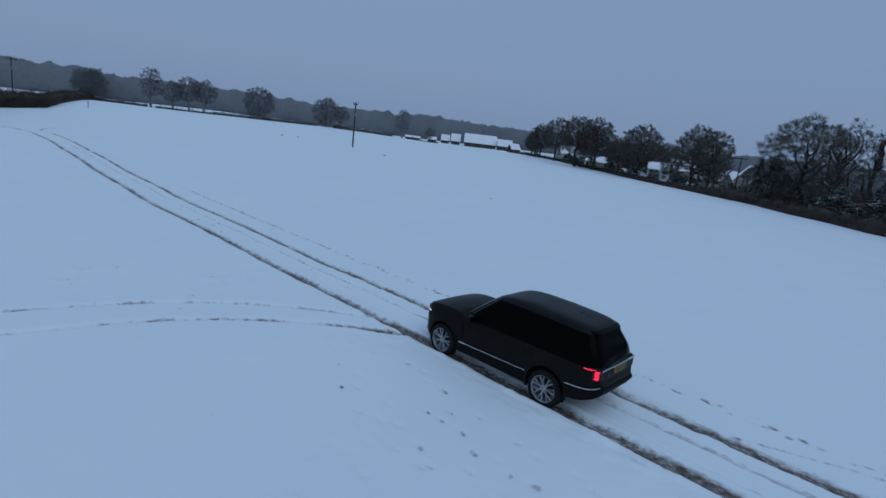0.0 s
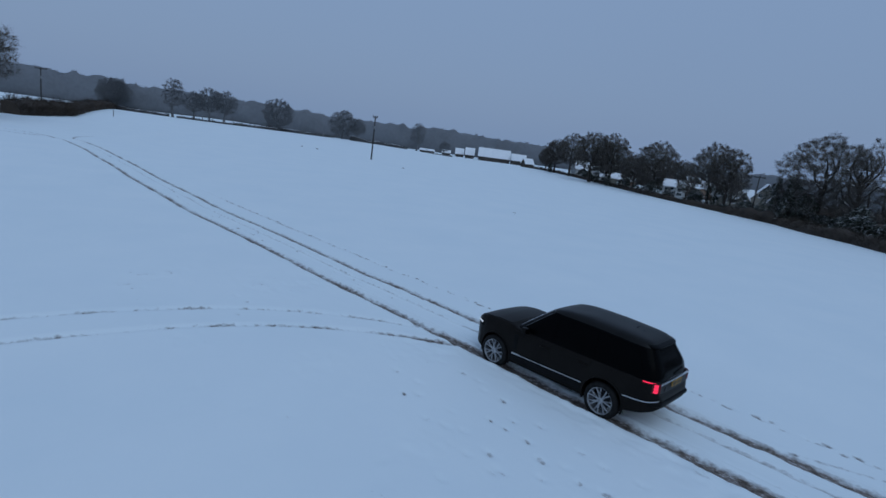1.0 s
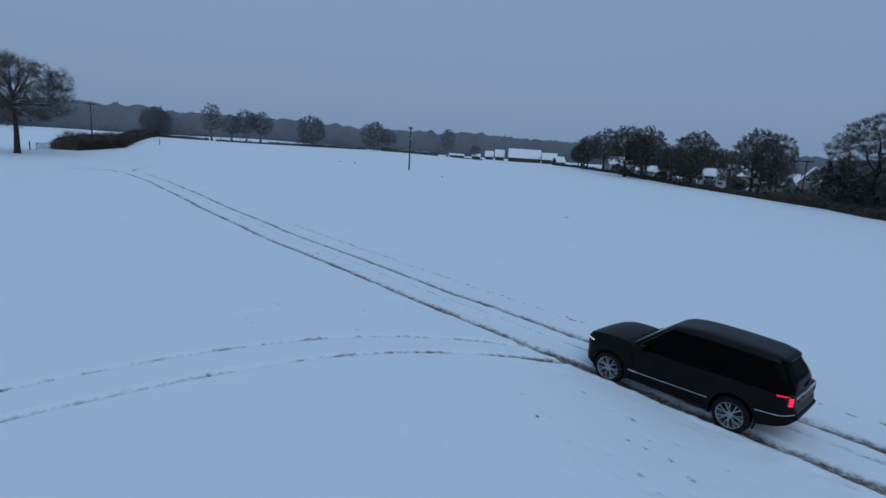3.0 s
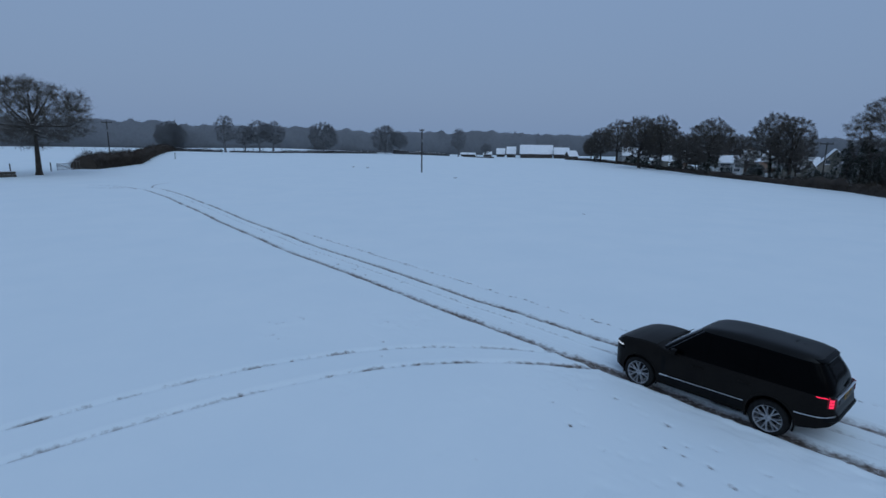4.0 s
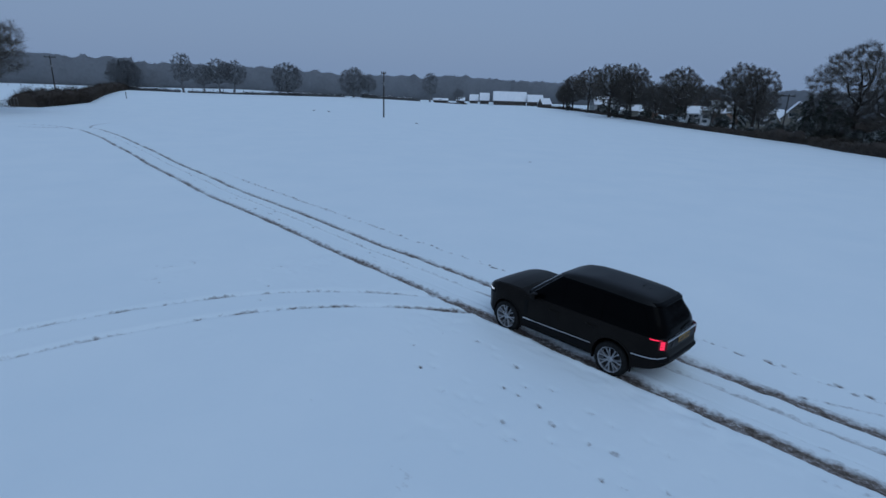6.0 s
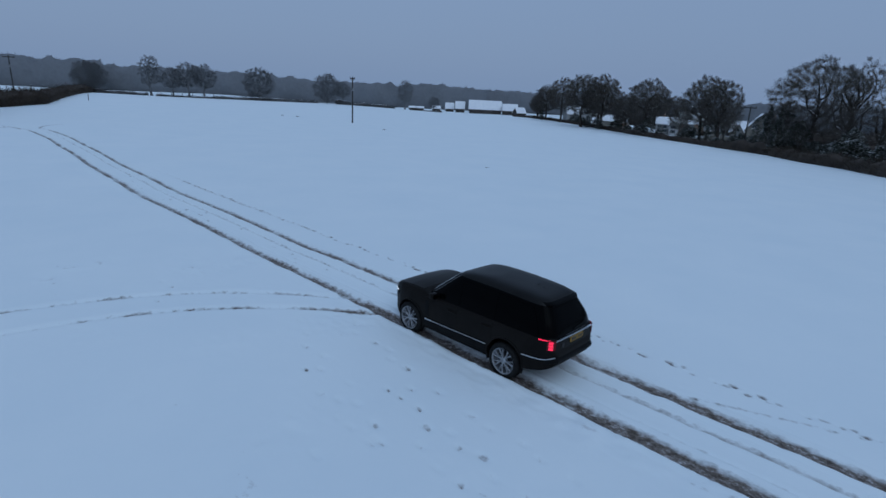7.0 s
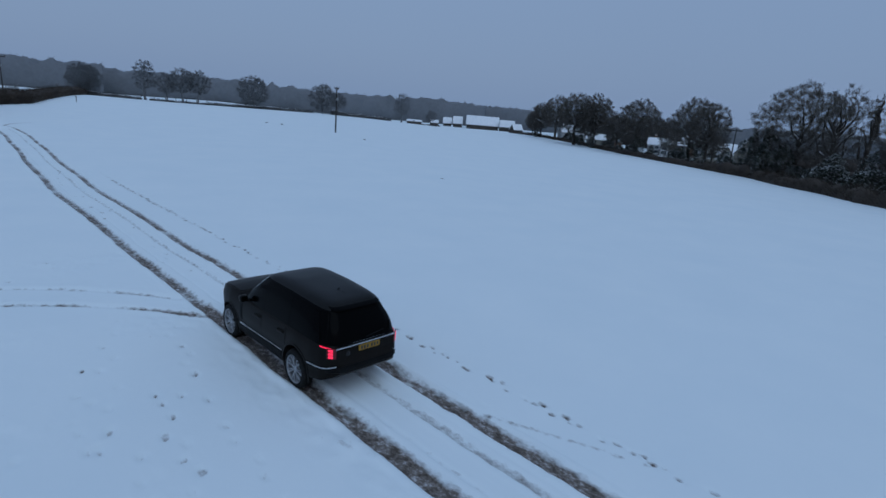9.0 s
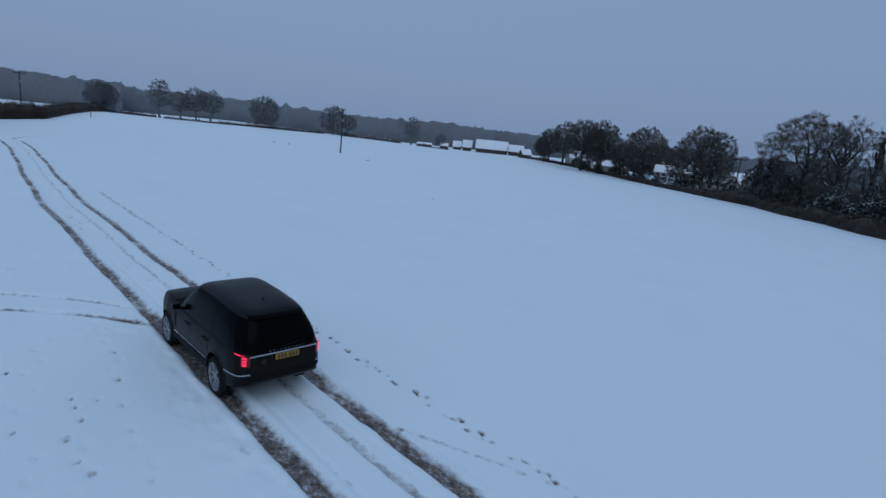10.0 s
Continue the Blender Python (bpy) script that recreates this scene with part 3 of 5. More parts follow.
# ======== hedges, shrubs and the far wood ========
def hedge(name, line, tall, wide, per_metre, label, seed, r=0.02, mat=None, group="hedges", uneven=0.16):
    rr = random.Random(seed)
    core, twigs = Shape(), Shape()
    rows = []
    for (ax, ay), (bx, by) in zip(line, line[1:]):
        length = math.hypot(bx - ax, by - ay)
        tx, ty = (bx - ax) / length, (by - ay) / length
        n = max(2, int(length / 1.2))
        for i in range(n + 1):
            x, y = ax + (bx - ax) * i / n, ay + (by - ay) * i / n
            h = tall * (0.72 + uneven * noise.noise((x * 0.25, y * 0.25, seed)))
            w = wide * (0.42 + 0.12 * noise.noise((x * 0.7, y * 0.7, seed + 5)))
            z = rise(x, y) - 0.2
            rows.append([(x - ty * w * c, y + tx * w * c, z + h * s) for c, s in ((-1, 0), (-1.05, 0.4), (-0.7, 0.85), (0, 1), (0.7, 0.85), (1.05, 0.4), (1, 0))])
        for _ in range(int(length * per_metre * 2.4)):
            u = rr.random()
            c = rr.uniform(-0.5, 0.5)
            x, y = ax + (bx - ax) * u - ty * c * wide, ay + (by - ay) * u + tx * c * wide
            h = tall * (0.75 + 0.35 * noise.noise((x * 0.4, y * 0.4, seed)))
            p = Vector((x, y, rise(x, y) + h * rr.uniform(0.0, 0.85) * (1.1 - abs(c))))
            spikes(twigs, p, Vector((rr.gauss(0, 0.5) - ty * c * 1.6, rr.gauss(0, 0.5) + tx * c * 1.6, rr.uniform(0.2, 1.3))), tall * rr.uniform(0.15, 0.4), r)
    core.grid(rows)
    core.faces += [tuple(range(7)), tuple(range(len(core.verts) - 1, len(core.verts) - 8, -1))]
    t = thing(name, Matrix(), label, "hedge", group, "stuff")
    core.make("hedge_core", mat or HEDGE, t, smooth=70)
    twigs.make("hedge_twigs", mat or HEDGE, t, smooth=0)
    return t


def shrub(name, shapes, m, label, group):
    t = thing(name, m, label, "shrub", group)
    shapes[0].make("stem", BARK, t)
    shapes[1].make("foliage", LEAF, t, smooth=0)
    return t


def grow_shrub(seed, tall, wide, leaves, pointed=False, leaf=0.22):
    rr = random.Random(seed)
    stem, crown = Shape(), Shape()
    stem.tube([(0, 0, -0.2), (0.05, 0, tall * 0.4), (0, 0.06, tall * 0.85)], [0.16, 0.1, 0.03], 6)
    for _ in range(leaves):
        z = rr.random() ** 0.8
        w = wide * ((1 - z) * 0.95 + 0.06 if pointed else math.sqrt(max(0.02, 1 - (2 * z - 0.9) ** 2)))
        a = rr.uniform(0, 6.283)
        w *= (0.75 + 0.4 * noise.noise((math.cos(a) * 1.6, math.sin(a) * 1.6, z * 5 + seed))) * rr.uniform(0.45, 1.05)
        p = Vector((math.cos(a) * w, math.sin(a) * w, z * tall))
        d = Vector((math.cos(a), math.sin(a), rr.uniform(-0.6, 0.5)))
        s = Vector((-math.sin(a), math.cos(a), rr.gauss(0, 0.5))).normalized() * leaf * rr.uniform(0.4, 0.9)
        d = d.normalized() * leaf * rr.uniform(0.8, 1.8)
        k = len(crown.verts)
        lift = Vector((0, 0, leaf * 0.25))
        crown.verts += [tuple(p), tuple(p + d * 0.5 + s + lift * 0.2), tuple(p + d), tuple(p + d * 0.5 - s + lift * 0.2), tuple(p + d * 0.5 + lift)]
        crown.faces += [(k, k + 1, k + 4), (k + 1, k + 2, k + 4), (k + 2, k + 3, k + 4), (k + 3, k, k + 4)]
    return stem, crown


hedge("boundary_hedge", ((44, -62), (56, -34), (72, -12), (87.3, 0.5), (98.7, 6.6), (106.5, 14.2), (119, 23), (128.4, 36.2)), 3.0, 2.8, 75, "tall dark leafless hedge along the field edge", 3, 0.022, uneven=0.4)
hedge("boundary_hedge", ((128.4, 36.2), (145.4, 56.9), (160, 74)), 2.1, 2.4, 70, "clipped brown hedge before the cottages", 4, 0.02)
hedge("boundary_hedge", ((160, 74), (172.4, 88.6), (186.8, 108.6), (200, 130), (220.8, 158), (232, 178)), 1.7, 2.2, 60, "low dark hedge running towards the barns", 16, 0.022)
hedge("gate_hedge", ((0.3, 109), (5, 116), (10.8, 125)), 3.5, 4.6, 230, "thick brown hedge beside the gate", 5, 0.026)
hedge("gate_hedge", ((10.8, 125), (18, 149), (29, 182), (36, 202)), 3.0, 4.2, 70, "hedge running on past the corner", 6, 0.028)
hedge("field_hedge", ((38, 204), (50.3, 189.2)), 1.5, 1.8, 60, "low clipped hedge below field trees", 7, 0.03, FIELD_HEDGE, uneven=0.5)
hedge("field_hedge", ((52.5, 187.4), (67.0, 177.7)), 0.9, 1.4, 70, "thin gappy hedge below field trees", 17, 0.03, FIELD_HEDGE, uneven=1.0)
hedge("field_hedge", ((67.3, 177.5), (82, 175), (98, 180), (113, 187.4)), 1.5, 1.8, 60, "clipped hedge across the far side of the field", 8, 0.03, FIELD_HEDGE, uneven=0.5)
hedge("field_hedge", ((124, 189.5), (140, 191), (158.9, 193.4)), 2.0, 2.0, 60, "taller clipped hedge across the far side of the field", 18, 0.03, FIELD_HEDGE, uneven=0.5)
hedge("yard_hedge", ((180, 205), (196, 210), (216, 219)), 1.2, 1.8, 18, "low snowy hedge before the farmyard", 9, 0.04)

hedge("thicket", ((58, -46), (74, -26), (92, -10), (106, 2), (118, 11), (127, 20)), 5.2, 7.0, 55, "tall tangled thicket of dark leafless scrub behind the hedge", 12, 0.03, group="")
hedge("thicket", ((226, 62), (224, 86), (238, 112), (250, 140)), 5.5, 6.0, 24, "dark scrub behind the cottages", 14, 0.04, group="")
hedge("thicket", ((94, -60), (122, -26), (150, 0), (170, 18), (184, 36)), 7.0, 8.0, 30, "dark leafless scrub beyond the boundary", 15, 0.05, group="")
UNDER = "dark evergreens along the field edge"
ivy = shrub("holly_bush", grow_shrub(5, 7.5, 2.9, 2600), stand(119.5, 19, 0), "dark evergreen holly in the hedge line", UNDER)
cone = shrub("conifer_tree", grow_shrub(8, 10.0, 2.4, 2800, True), stand(122.5, 25.5, 0), "dark pointed evergreen conifer", UNDER)
laurel = shrub("laurel_shrub", grow_shrub(13, 3.6, 3.0, 2000, leaf=0.26), stand(118, 15.5, 0), "low laurel shrub with snow on its leaves", UNDER)
for src, x, y, turn, size in ((cone, 119.6, 22.6, 1, 1.05), (ivy, 126, 27, 2, 1.15), (ivy, 123.5, 22.5, 3, 1.25), (laurel, 130.5, 33, 1, 1.0), (ivy, 142.5, 43.5, 1, 0.9), (laurel, 112, 11.5, 1, 1.1), (laurel, 123.5, 21.5, 3, 1.0), (laurel, 106, 8, 2, 1.3), (ivy, 109, 8.6, 4, 0.9),
                              (ivy, 102, 1.5, 4, 1.1), (cone, 98, -1.5, 2, 1.1), (cone, 90, -8, 4, 1.2), (ivy, 84, -9, 1, 1.2), (laurel, 95, 1.2, 2, 1.3), (laurel, 80, -9, 2, 1.3), (ivy, 143.5, 46, 5, 0.8), (ivy, 154, 66, 1, 0.85),
                              (cone, 70, -18, 1, 1.35), (ivy, 176.5, 100, 1, 0.6), (ivy, 171, 92, 1, 0.6), (laurel, 133.5, 39, 2, 0.6), (laurel, 151, 61, 2, 0.6), (laurel, 166, 78.5, 2, 0.7), (ivy, 199, 137, 2, 0.5), (laurel, 186, 106, 2, 0.7),
                              (laurel, 148.5, 52, 4, 0.95), (ivy, 158.5, 64, 2, 0.5), (laurel, 163, 72.5, 5, 0.9), (ivy, 168, 83, 3, 0.55), (laurel, 175.5, 88, 1, 1.0), (ivy, 181, 99, 2, 0.5), (laurel, 191, 112, 4, 1.0), (ivy, 152.5, 40.5, 3, 0.6), (laurel, 171, 60, 2, 1.1), (ivy, 189, 84, 4, 0.6), (laurel, 200, 120, 1, 1.1), (ivy, 205, 141, 1, 0.55)):
    copy_thing(src, stand(x, y, turn, size))


def far_wood():
    """Closed canopies in three ranks, one behind another, with a broken crown line and twigs standing out of them."""
    rr = random.Random(21)
    twigs, mass = Shape(), Shape()
    bands = ((-26, 14, 390, 560, 19.2), (12, 50, 400, 540, 17.5), (47, 64, 420, 540, 16.8), (60, 114, 340, 450, 15.0))
    section = ((-0.5, 0.0), (-2.2, 0.12), (-3.2, 0.3), (-3.4, 0.52), (-2.4, 0.74), (-0.8, 0.9), (1.4, 1.0), (4.5, 0.93), (7.0, 0.6))
    for nb, (a0, a1, r0, r1, tall) in enumerate(bands):
        for rank in range(4):
            d0 = r0 + (r1 - r0) * rank / 3
            n = int(radians(a1 - a0) * d0 / 1.7)
            rows = []
            for k in range(n + 1):
                a = radians(a0 + (a1 - a0) * k / n)
                s = k * 1.7 + rank * 517 + nb * 1733
                d = d0 + 14 * noise.noise((s * 0.02, 3.0, rank))
                x, y = -12 + d * math.sin(a), -5 + d * math.cos(a)
                z = rise(x, y)
                crown = 1 - abs(noise.noise((s * 0.085, 11.0, 0.0))) * 2.2
                h = tall * (0.80 + 0.16 * noise.noise((s * 0.011, 0.0, 0.0)) + 0.12 * crown + 0.10 * noise.noise((s * 0.16, 5.0, 0.0)) + 0.05 * noise.noise((s * 0.55, 8.0, 0.0)))
                row = []
                for out, up in section:
                    o = out + 1.6 * noise.noise((s * 0.13, up * 4, 2.0)) + 0.9 * noise.noise((s * 0.4, up * 9, 4.0))
                    row.append((x + math.sin(a) * o, y + math.cos(a) * o, z - 0.4 + h * up))
                rows.append(row)
                for _ in range(18):
                    up = 0.1 + 0.9 * rr.random() ** 0.6
                    q = row[min(7, int(up * 7.5))]
                    spikes(twigs, Vector(q) + Vector((rr.uniform(-1, 1), rr.uniform(-1, 1), rr.uniform(-1, 0.3))), Vector((rr.gauss(0, 0.6) - 0.3 * math.sin(a), rr.gauss(0, 0.6) - 0.3 * math.cos(a), rr.uniform(0.2, 1.2))), rr.uniform(0.7, 1.7), 0.07)
            mass.grid(rows)
    t = thing("far_wood", Matrix(), "bare misty woodland along the horizon under snow", "woodland", kind="stuff")
    # twigs and canopy both take the pale colour that imitates haze
    twigs.make("wood_twigs", HAZE_TWIG, t, smooth=0)
    mass.make("wood_mass", HAZE_TWIG, t, smooth=180)


far_wood()


# ======== poles, posts and fences ========
def utility_pole(m, label, tall, arm, box=False):
    t = thing("utility_pole", m, label, "utility pole", "overhead line poles")
    Shape().tube([(0, 0, -0.5), (0, 0, tall * 0.5), (0, 0, tall)], [0.15, 0.135, 0.11], 10).make("pole", POLE_WOOD, t)
    if arm:
        Shape().box((0, 0.12, tall - 0.35), (arm, 0.14, 0.2), 0.02).make("cross_arm", POLE_WOOD, t)
        for x in (-arm * 0.46, 0.0, arm * 0.46):
            Shape().lathe(((0, 0.03), (0.1, 0.07), (0.16, 0.05), (0.24, 0.065), (0.3, 0.02)), 10, "Z", (x, 0.12, tall - 0.29)).make("insulator", PORCELAIN, t)
        for s in (-1, 1):
            Shape().tube([(0, 0.12, tall - 1.0), (s * arm * 0.36, 0.12, tall - 0.4)], [0.025, 0.025], 6).make("brace", STEEL, t)
    if box:
        Shape().box((0, 0.12, tall * 0.74), (0.7, 0.12, 0.12), 0.01).make("bracket", POLE_WOOD, t)
        Shape().box((0.1, -0.3, tall * 0.73), (0.42, 0.4, 0.55), 0.05).make("switch_box", STEEL, t)
    return t


def turned(x, y, a):
    return Matrix.Translation((x, y, rise(x, y))) @ Matrix.Rotation(radians(a), 4, "Z")


utility_pole(turned(53.8, 80.2, -30), "slim dark wooden pole standing in the snowy field", 8.6, 0.9, True)
utility_pole(turned(11.6, 156.6, -12), "wooden pole with a crossarm beyond the hedge", 8.8, 2.3, True)
utility_pole(turned(125, 30.3, -62), "wooden pole with a wide crossarm by the hedge", 9.8, 2.5)


def post(m, tall, group, label="short weathered wooden post"):
    t = thing("fence_post", m, label, "post", group)
    Shape().box((0, 0, tall / 2 - 0.2), (0.13, 0.13, tall + 0.4), 0.015).make("stake", FENCE_WOOD, t, smooth=0)
    Shape().box((0, 0, tall + 0.025), (0.15, 0.15, 0.06), 0.02).make("snow_cap", ROOF_SNOW, t, "small cap of snow")
    return t


first = post(turned(22.8, 139.4, 10), 1.5, "field posts")
for x, y in ((-10.2, 101), (-4.9, 104.0), (-13.5, 102), (-1.5, 106.9), (-1.0, 107.4), (-0.5, 108.0), (-17, 103), (-5.8, 112)):
    copy_thing(first, turned(x, y, 30 * x))
for k in range(7):
    u = k / 6
    copy_thing(first, turned(50.8 + 16 * u, 187.6 - 11 * u, 7 * k))
for k in range(8):
    copy_thing(first, turned(113.6 + k * 1.4, 186.4 + k * 0.3, 11 * k))
# a far fence before the wood
for k in range(24):
    copy_thing(first, turned(-46 + k * 4.4, 318 - k * 0.4, 13 * k))


def gate(m):
    t = thing("field_gate", m, "weathered five-bar wooden field gate dusted with snow", "gate")
    for k in range(5):
        Shape().box((0, 0, 0.25 + k * 0.23), (2.6, 0.035, 0.09), 0.008).make("rail", FENCE_WOOD, t, smooth=0)
    for x in (-1.28, 1.28):
        Shape().box((x, 0, 0.68), (0.08, 0.06, 1.2), 0.01).make("stile", FENCE_WOOD, t, smooth=0)
    Shape().box((0, 0.03, 0.7), (2.75, 0.03, 0.08), 0.008, 0, (0, 0.36, 0)).make("brace", FENCE_WOOD, t, smooth=0)


gate(turned(-2.9, 106.0, 35))


def log_pile(m):
    t = thing("log_pile", m, "low heap of brown timber under snow", "timber")
    rr = random.Random(3)
    for k in range(9):
        Shape().tube([(-2.4 + rr.uniform(-0.3, 0.3), (k % 5) * 0.45, 0.25 + 0.4 * (k // 5)), (2.4 + rr.uniform(-0.4, 0.4), (k % 5) * 0.45, 0.25 + 0.4 * (k // 5))], [0.22, 0.2], 8).make("log", FENCE_WOOD, t)


log_pile(turned(-12.2, 92, 15))


def clod(x, y, size, seed):
    rr = random.Random(seed)
    bm = bmesh.new()
    bmesh.ops.create_icosphere(bm, subdivisions=2, radius=size)
    for v in bm.verts:
        v.co *= 0.75 + 0.5 * noise.noise(v.co * (2.2 / size) + Vector((seed, 0, 0)))
        v.co.z = v.co.z * 0.5
    me = bpy.data.meshes.new("molehill")
    bm.to_mesh(me)
    bm.free()
    me.materials.append(SOIL_CLUMP)
    me.shade_smooth()
    ob = new("molehill", me)
    ob.matrix_basis = turned(x, y, rr.uniform(0, 360))
    tagged(ob, "small dark molehill poking through the snow", "molehill", "molehills in the field")


for k, (x, y, size) in enumerate(((50.5, 66.3, 0.32), (49.8, 94, 0.38), (48.0, 97, 0.34), (26, 22, 0.2))):
    clod(x, y, size, k + 1)


# ======== barns and houses ========
def window(parent, p, w, h, turn, bars=1):
    """A window set proud on a wall; turn 0 faces -y."""
    m = Matrix.Translation(p) @ Matrix.Rotation(turn, 4, "Z")
    f = Shape()
    for x in (-w / 2, w / 2):
        f.box((x, 0, 0), (0.09, 0.09, h + 0.09), 0.01)
    for z in (-h / 2, h / 2):
        f.box((0, 0, z), (w - 0.09, 0.09, 0.09), 0.01)
    for k in range(bars):
        f.box((-w / 2 + w * (k + 1) / (bars + 1), 0, 0), (0.06, 0.07, h - 0.09), 0.008)
    frame_ob = f.make("window", WHITE_FRAME, parent, smooth=0)
    frame_ob.matrix_basis = m
    Shape().box((0, 0.02, 0), (w - 0.05, 0.03, h - 0.05)).make("pane", PANE, frame_ob, smooth=0)
    Shape().box((0, -0.05, -h / 2 - 0.1), (w + 0.25, 0.22, 0.07), 0.01).make("sill", ROOF_SNOW, frame_ob, smooth=0)


def gabled(parent, length, depth, eave, ridge, wall_mat, over=0.35, boards=True, at=(0, 0), turn=0.0, roof_mat=None):
    """Walls with gables at both ends (along x), and a snow-laden roof with thickness."""
    m = Matrix.Translation((at[0], at[1], 0)) @ Matrix.Rotation(turn, 4, "Z")
    l, d = length / 2, depth / 2
    section = [(-d, -0.6), (-d, eave), (0, ridge - 0.12), (d, eave), (d, -0.6)]
    rows = [[(x, y, z) for y, z in section] for x in (-l, l)]
    s = Shape().grid(rows)
    s.faces += [(0, 1, 2, 3, 4), (9, 8, 7, 6, 5)]
    w = outward(s.make("wall", wall_mat, parent, smooth=0))
    w.matrix_basis = m
    rise_ = ridge - eave
    n = math.hypot(d, rise_)
    k = (d + over) / d
    top = []
    for x in (-l - over, -l - over * 0.4, 0, l + over * 0.4, l + over):
        lift = 0.2 if abs(x) < l + over * 0.7 else 0.08
        top.append([(x, -d * k, ridge - rise_ * k), (x, -d * k - 0.04, ridge - rise_ * k + lift), (x, -d * 0.5, ridge - rise_ * 0.5 + lift * 1.1), (x, 0, ridge + lift), (x, d * 0.5, ridge - rise_ * 0.5 + lift * 1.1), (x, d * k + 0.04, ridge - rise_ * k + lift), (x, d * k, ridge - rise_ * k), (x, 0, ridge)])
    s = Shape().grid(top, True)
    s.faces += [tuple(range(8)), tuple(range(39, 31, -1))]
    r = outward(s.make("roof", roof_mat or ROOF_SNOW, parent, "roof under a thick even layer of snow", smooth=40))
    r.matrix_basis = m
    if boards:
        for x in (-l - over - 0.05, l + over + 0.05):
            for sgn in (-1, 1):
                b = Shape().put([(x - 0.04, 0, ridge + 0.02), (x + 0.04, 0, ridge + 0.02), (x + 0.04, sgn * d * k, ridge - rise_ * k), (x - 0.04, sgn * d * k, ridge - rise_ * k),
                                 (x - 0.04, 0, ridge - 0.28), (x + 0.04, 0, ridge - 0.28), (x + 0.04, sgn * d * k, ridge - rise_ * k - 0.3), (x - 0.04, sgn * d * k, ridge - rise_ * k - 0.3)],
                                [(0, 1, 2, 3), (7, 6, 5, 4), (0, 3, 7, 4), (1, 5, 6, 2), (0, 4, 5, 1), (3, 2, 6, 7)]).make("bargeboard", BOARD, parent, smooth=0)
                b.matrix_basis = m


def chimney(parent, x, y, z, tall):
    c = Shape().box((x, y, z + tall / 2), (0.9, 0.6, tall), 0.03).make("chimney", BRICK, parent, smooth=0)
    for s in (-0.22, 0.22):
        Shape().lathe(((0, 0.12), (0.45, 0.1), (0.5, 0.13)), 10, "Z", (x + s, y, z + tall)).make("chimney_pot", BRICK, c)
    Shape().box((x, y, z + tall + 0.03), (1.0, 0.7, 0.08), 0.02).make("snow_cap", ROOF_SNOW, c)


FARM = "farm buildings"
b = thing("barn", turned(244.9, 210.4, -47), "long dark barn with a broad snow-covered roof", "barn", FARM)
gabled(b, 19.0, 12, 2.7, 7.6, BARN_WALL, 0.5, False)
for x in (-6, 0, 6):
    Shape().box((x, -6.05, 1.2), (3.2, 0.12, 2.5), 0.02).make("barn_door", BARN_WALL, b, smooth=0)
for x, y, a, l, d, e, r, label in (
    (238.5, 225.1, -47, 5.4, 7, 2.4, 6.4, "small outbuilding with a steep snowy roof"),
    (237.8, 233.4, -47, 5.0, 5.5, 2.0, 5.2, "small shed with a snowy roof"),
    (232.0, 239.5, -47, 5.0, 4.0, 1.6, 3.1, "low hut with a snowy roof"),
    (250.6, 195.8, -47, 8.6, 8, 2.6, 6.2, "cart shed with a snowy roof beside the barn"),
    (248.6, 187.0, -20, 6, 5, 1.8, 4.6, "low lean-to with a snow-covered roof"),
    (222, 247, -47, 9, 4, 1.3, 2.2, "low outbuilding almost buried in snow"),
):
    b = thing("outbuilding", turned(x, y, a), label, "outbuilding", FARM)
    gabled(b, l, d, e, r, BARN_WALL, 0.35, False)
    Shape().box((0, -d / 2 - 0.04, 0.9), (1.2, 0.08, 1.7), 0.01).make("door", BOARD, b, smooth=0)

VILLAGE = "houses beyond the hedge"


def house(x, y, a, wall_mat, length, depth, eave, ridge, label, wing=True):
    h = thing("house", turned(x, y, a), label, "house", VILLAGE)
    gabled(h, length, depth, eave, ridge, wall_mat)
    if wing:
        gabled(h, depth * 0.9, length * 0.36, eave - 0.3, ridge - 1.1, wall_mat, at=(length * 0.24, -depth * 0.42), turn=math.pi / 2)
        window(h, (length * 0.24, -depth * 0.42 - depth * 0.45 - 0.04, eave - 1.1), 1.5, 1.2, 0.0, 2)
        window(h, (length * 0.24, -depth * 0.42 - depth * 0.45 - 0.04, 1.2), 1.7, 1.3, 0.0, 2)
    for px in (-length * 0.34, -length * 0.1):
        window(h, (px, -depth / 2 - 0.04, eave - 0.95), 1.2, 1.1, 0.0, 1)
        window(h, (px, -depth / 2 - 0.04, 1.2), 1.4, 1.2, 0.0, 1)
    window(h, (-length / 2 - 0.04, 0, eave - 0.7), 1.2, 1.1, -math.pi / 2, 1)
    Shape().box((length * 0.02, -depth / 2 - 0.03, 1.0), (0.95, 0.08, 2.05), 0.01).make("door", BOARD, h, smooth=0)
    chimney(h, -length * 0.22, 0.4, ridge - 0.7, 1.7)
    return h


